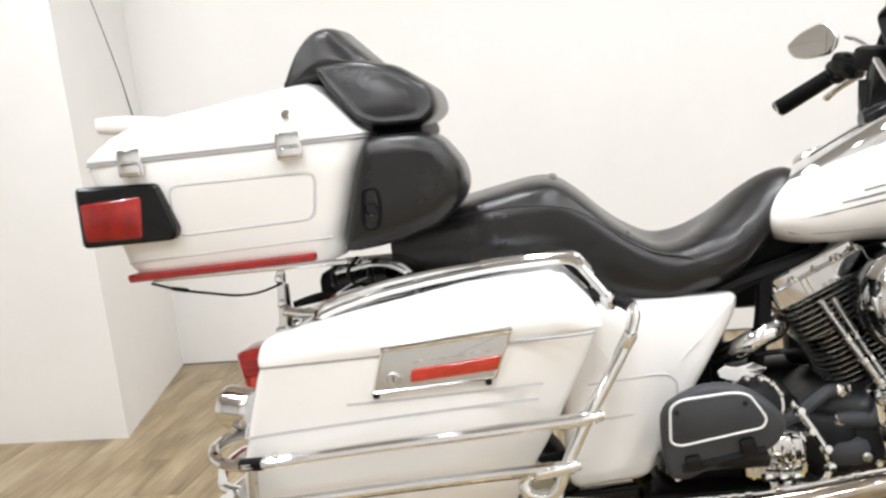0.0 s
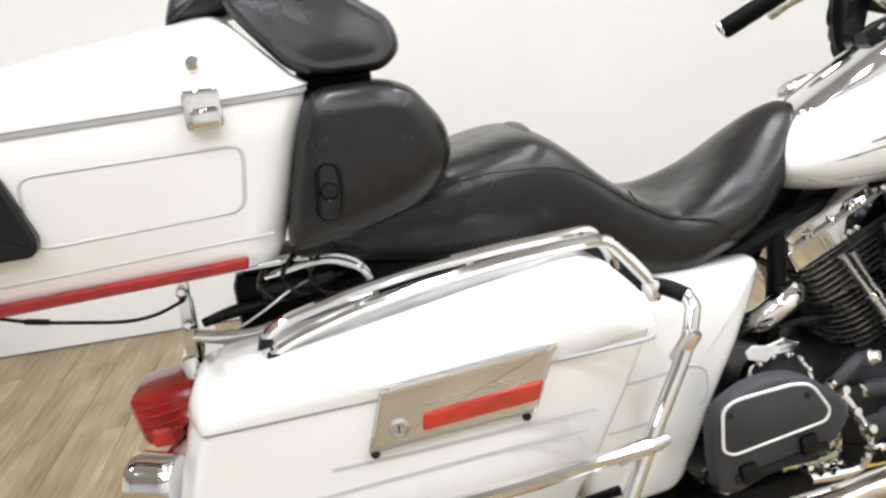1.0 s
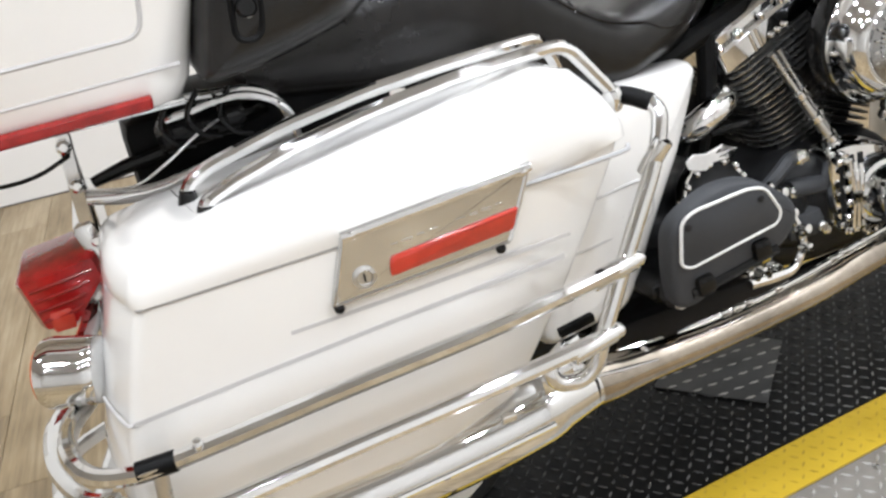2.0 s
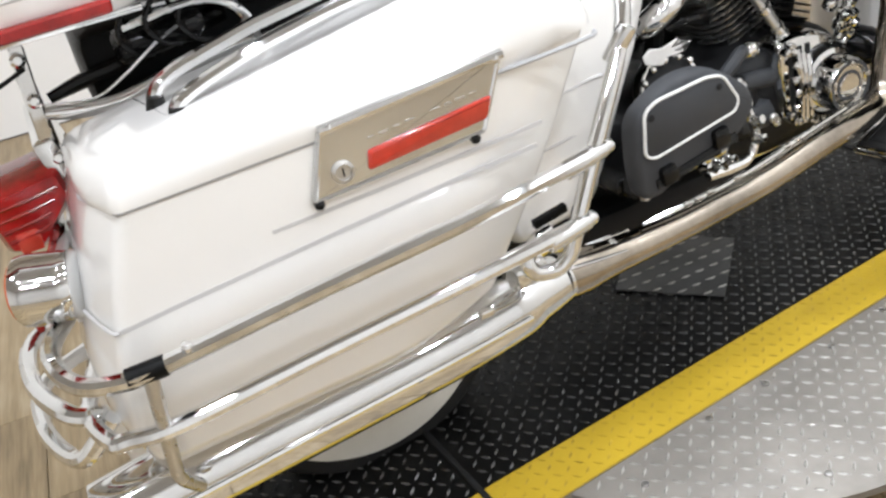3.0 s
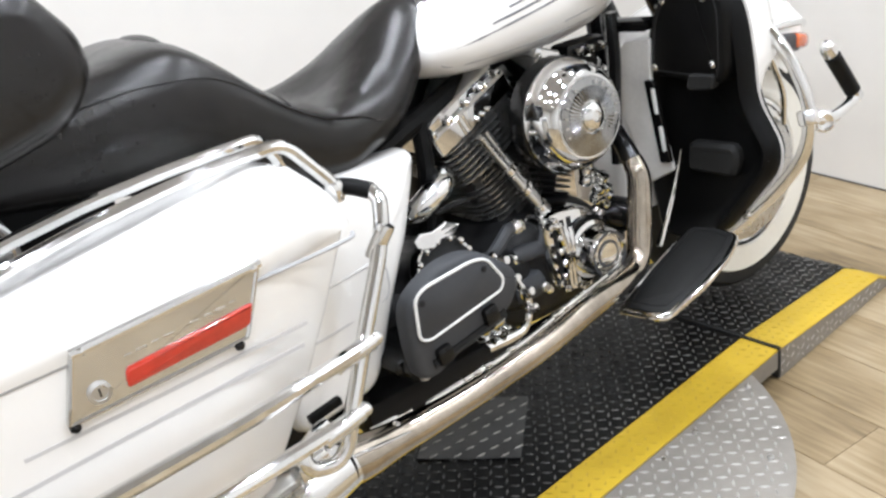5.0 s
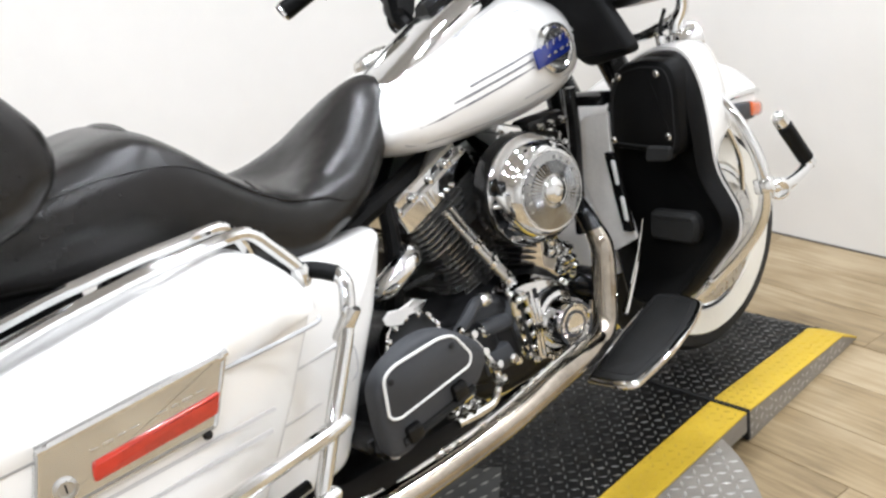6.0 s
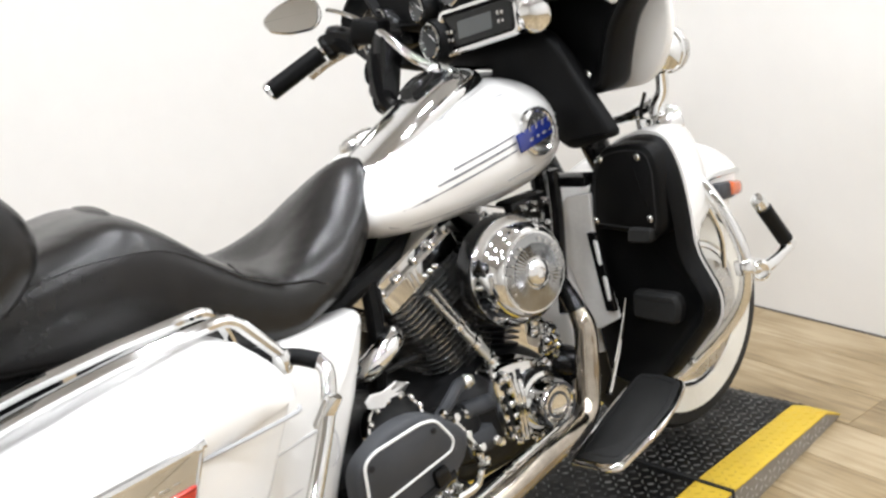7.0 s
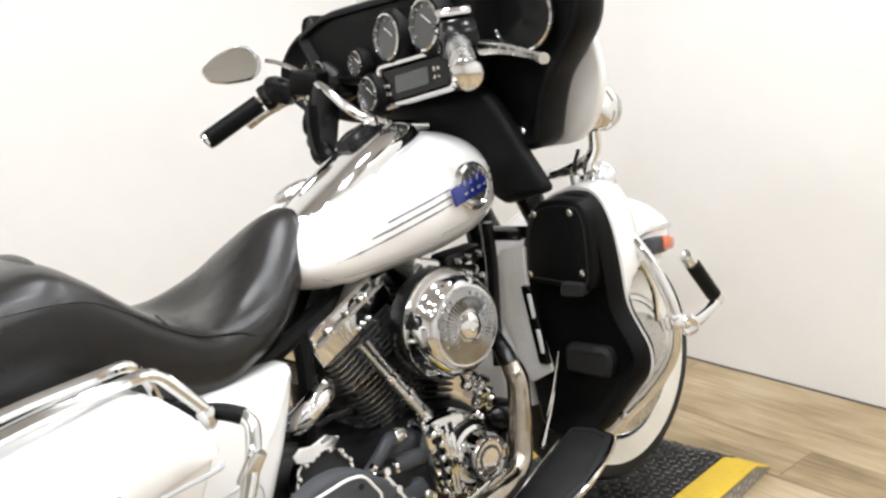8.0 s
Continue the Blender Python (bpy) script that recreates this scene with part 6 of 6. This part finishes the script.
tsig = part("rear_signal", lathe([(0.0, -0.044), (0.022, -0.043), (0.035, -0.039), (0.0385, -0.034), (0.0395, -0.026), (0.041, 0.010), (0.042, 0.014), (0.040, 0.026), (0.0, 0.030)], (-0.412, -0.322, 0.580), (-1, 0.42, 0.05), 28), CHROME, bike, "chrome drum-shaped turn signal")
part("lens", lathe([(0.039, 0.024), (0.036, 0.030), (0.02, 0.033), (0, 0.034)], (-0.412, -0.322, 0.580), (-1, 0.42, 0.05), 24), AMBER, tsig, "amber lens")
part("rear_bumper", tube([(-0.40, -0.06, 0.42), (-0.47, -0.15, 0.44), (-0.475, -0.28, 0.45), (-0.44, -0.38, 0.45), (-0.405, -0.40, 0.445)], 0.011, 10), CHROME, bike, "chrome rear bumper bar")
part("rear_bumper", tube([(-0.40, -0.06, 0.36), (-0.48, -0.15, 0.375), (-0.485, -0.28, 0.385), (-0.45, -0.38, 0.39), (-0.40, -0.40, 0.44)], 0.011, 10), CHROME, bike, "chrome rear bumper bar")
part("rear_reflector", block((-0.455, -0.12, 0.47), (0.012, 0.06, 0.05), 0.006), RED, bike, "red rear reflector")
# kickstand on the far side
part("side_stand", tube([(0.62, 0.13, 0.22), (0.68, 0.22, 0.10), (0.72, 0.28, 0.022)], [0.012, 0.011, 0.014], 10, 3), CHROME, bike, "chrome side stand")

# ---- the lift ----
lift = empty("motorcycle_lift", "low black tread-plate lift with yellow edge stripes and round turntable", "motorcycle lift", LIFT)
W, S, J, E1, E2 = 0.30, 0.091, 0.632, 1.12, 1.205
DROP = 0.032


def deck_z(x):
    """The height of the deck along its length."""
    return float(np.interp(abs(x), (0, J, E1, E2), (0, 0, -DROP, FLOOR + 0.006)))


def slab(x0, x1, y0, y1, name, mat, parent, up=0.0, thick=0.004, cuts=()):
    xs = sorted({x0, x1, *[c for c in cuts if x0 < c < x1]})
    rings = []
    for x in xs:
        z = deck_z(x) + up
        rings.append([Vector((x, y0, z - thick)), Vector((x, y1, z - thick)), Vector((x, y1, z)), Vector((x, y0, z))])
    return part(name, loft(rings), mat, parent)


def treads(name, mat, parent, spots, z_fun, size=0.0102, high=0.0028, label=""):
    """Raised lozenges of tread plate, turned by turns one way and the other."""
    verts, faces = [], []
    for x, y, a in spots:
        c, s = math.cos(a), math.sin(a)
        n = len(verts)
        for u, v, h in ((-1, 0, 0), (0, -0.30, 0), (1, 0, 0), (0, 0.30, 0), (-0.55, 0, 1), (0.55, 0, 1)):
            px, py = x + size * (u * c - v * s), y + size * (u * s + v * c)
            verts.append((px, py, z_fun(px, py) + h * high - (0.0003 if not h else 0)))
        faces += [(n, n + 1, n + 5, n + 4), (n + 1, n + 2, n + 5), (n + 2, n + 3, n + 4, n + 5), (n + 3, n, n + 4)]
    me = bpy.data.meshes.new(name)
    me.from_pydata(verts, [], faces)
    me.materials.append(mat)
    ob = new(name, me)
    ob.parent = parent
    return tagged(ob, label, "", "", "stuff")


def grid(x0, x1, y0, y1, step=0.0218):
    out = []
    for i in range(math.ceil(x0 / step), math.floor(x1 / step) + 1):
        for j in range(math.ceil(y0 / step), math.floor(y1 / step) + 1):
            out.append((i * step, j * step, radians(40 if (i + j) % 2 else -50)))
    return out


deck = part("deck", loft([[Vector((x, -W, FLOOR + 0.03)), Vector((x, W, FLOOR + 0.03)), Vector((x, W, -0.004)), Vector((x, -W, -0.004))] for x in (-J, J)]), ALU, lift, "aluminium deck frame")
slab(-J, J, -W + S, W - S, "deck_plate", BLACK_PLATE, deck, 0.0, 0.0045)
for k in (-1, 1):
    slab(-J, J, *sorted((k * W, k * (W - S))), "edge_stripe", YELLOW, deck, 0.0005, 0.005)
treads("tread_pattern", WORN, deck, grid(-J, J, -W + S + 0.008, W - S - 0.008), lambda x, y: 0.0, label="worn raised tread on the black deck")
for k in (-1, 1):
    treads("tread_pattern", YELLOW_TREAD, deck, grid(-J, J, *sorted((k * (W - 0.008), k * (W - S + 0.008)))), lambda x, y: 0.0005, 0.0098, 0.0013, label="painted raised tread")
for k in (1, -1):
    xs = sorted((k * (J + 0.007), k * E2))
    pts = sorted((k * (J + 0.007), k * E1, k * E2))
    ramp = part("ramp", loft([[Vector((x, -W, FLOOR + 0.001)), Vector((x, W, FLOOR + 0.001)), Vector((x, W, deck_z(x) - 0.004)), Vector((x, -W, deck_z(x) - 0.004))] for x in pts]), ALU, lift, "aluminium tread-plate ramp")
    slab(*xs, -W + S, W - S, "ramp_plate", BLACK_PLATE, ramp, 0.0, 0.0045, (k * E1,))
    for q in (-1, 1):
        slab(*xs, *sorted((q * W, q * (W - S))), "edge_stripe", YELLOW, ramp, 0.0005, 0.005, (k * E1,))
        treads("tread_pattern", YELLOW_TREAD, ramp, grid(*xs, *sorted((q * (W - 0.008), q * (W - S + 0.008)))), lambda x, y: deck_z(x) + 0.0005, 0.0098, 0.0013, label="painted raised tread")
    treads("tread_pattern", WORN, ramp, grid(*xs, -W + S + 0.008, W - S - 0.008), lambda x, y: deck_z(x), label="worn raised tread on the black ramp")
    part("joint_gap", block((k * (J + 0.0035), 0, -0.0345), (0.010, 2 * W + 0.004, 0.077), 0.0005), GAP, lift, "dark joint between deck and ramp")
    for q in (-1, 1):  # tread on the ramp's side faces
        verts, faces = [], []
        for i in range(22):
            for j in range(3):
                x = k * (J + 0.02 + i * 0.0225)
                z = FLOOR + 0.014 + j * 0.022 + (0.006 if i % 2 else 0)
                if z > deck_z(x) - 0.012:
                    continue
                a = radians(40 if (i + j) % 2 else -45)
                n = len(verts)
                for u, v, h in ((-1, 0, 0), (0, -0.3, 0), (1, 0, 0), (0, 0.3, 0), (-0.55, 0, 1), (0.55, 0, 1)):
                    verts.append((x + 0.010 * (u * math.cos(a) - v * math.sin(a)), q * (W + h * 0.0015 - 0.0002), z + 0.010 * (u * math.sin(a) + v * math.cos(a))))
                faces += [(n, n + 1, n + 5, n + 4), (n + 1, n + 2, n + 5), (n + 2, n + 3, n + 4, n + 5), (n + 3, n, n + 4)]
        me = bpy.data.meshes.new("side_tread")
        me.from_pydata(verts, [], faces)
        me.materials.append(TREAD)
        ob = new("side_tread", me)
        ob.parent = ramp
        tagged(ob, "raised tread on the bare side", "", "", "stuff")
# small square plate let into the deck
hub = part("hub_plate", block((0, 0, 0.0035), (0.212, 0.212, 0.003), 0.001), DULL_PLATE, lift, "square bare aluminium tread plate")
hub.matrix_basis = LIFT.inverted() @ pose(0.669, 0.009, 0, 0, 0, -46)
treads("tread_pattern", TREAD, hub, [(x, y, a) for x, y, a in grid(-0.098, 0.098, -0.098, 0.098, 0.0245) if a > 0], lambda x, y: 0.005, 0.0125, 0.0022, label="raised tread, all one way")
# turntable
disc = part("turntable", lathe([(0.594, -0.030), (0.602, -0.028), (0.605, -0.010), (0.600, -0.007), (0.0, -0.007)], (0, 0, 0), (0, 0, 1), 96), ALU, lift, "round aluminium tread-plate turntable")
spots = [(x, y, a) for x, y, a in grid(-0.6, 0.6, -0.6, 0.6, 0.0242) if x * x + y * y < 0.588 ** 2 and abs(y) > W + 0.012]
treads("tread_pattern", TREAD, disc, spots, lambda x, y: -0.007, 0.0112, label="bright raised tread")
for a in (-32, -58, -85, -112, -140):
    for r in (0.33, 0.56):
        part("disc_bolt", lathe([(0.006, -0.007), (0.006, -0.004), (0.003, -0.003), (0, -0.003)], (r * math.cos(radians(a)) * 1.0, min(r * math.sin(radians(a)), -W - 0.02), 0), (0, 0, 1), 10), STEEL, disc)
part("turntable_base", lathe([(0.50, FLOOR), (0.50, -0.03), (0.0, -0.03)], (0, 0, 0), (0, 0, 1), 48), GLOSS_BLACK, lift, "dark turntable base")

# ---- floor planks, along the room's depth ----
PW = 0.178
rng = random.Random(5)
plank_meshes = {}


def plank_mesh(length):
    if length not in plank_meshes:
        w, l = PW / 2 - 0.0007, length / 2 - 0.0007
        own = pillow([Vector(p) for p in ((-w, -l), (w, -l), (w, l), (-w, l))], [(-0.008, 0), (-0.0012, 0), (0.0, 0.0012)], "z")
        me = bpy.data.meshes.new("plank")
        own.to_mesh(me)
        own.free()
        me.materials.append(WOOD)
        plank_meshes[length] = me
    return plank_meshes[length]


cols = int((X1 - X0) / PW) + 1
for i in range(cols):
    x = X1 - (i + 0.5) * PW
    y = Y1 + 0.01 - rng.choice((0.0, 0.3, 0.6, 0.9))
    first = True
    while y > Y0 + 0.005:
        if first:
            gap = round(Y1 + 0.01 - y, 3)
            first = False
            if gap > 0:
                ob = new("plank", plank_mesh(gap))
                ob.parent = floor
                ob.matrix_basis = pose(x, Y1 + 0.01 - gap / 2, FLOOR)
        long = round(min(1.22, y - Y0 + 0.01), 3)
        ob = new("plank", plank_mesh(long))
        ob.parent = floor
        ob.matrix_basis = pose(x, y - long / 2, FLOOR)
        y -= 1.22
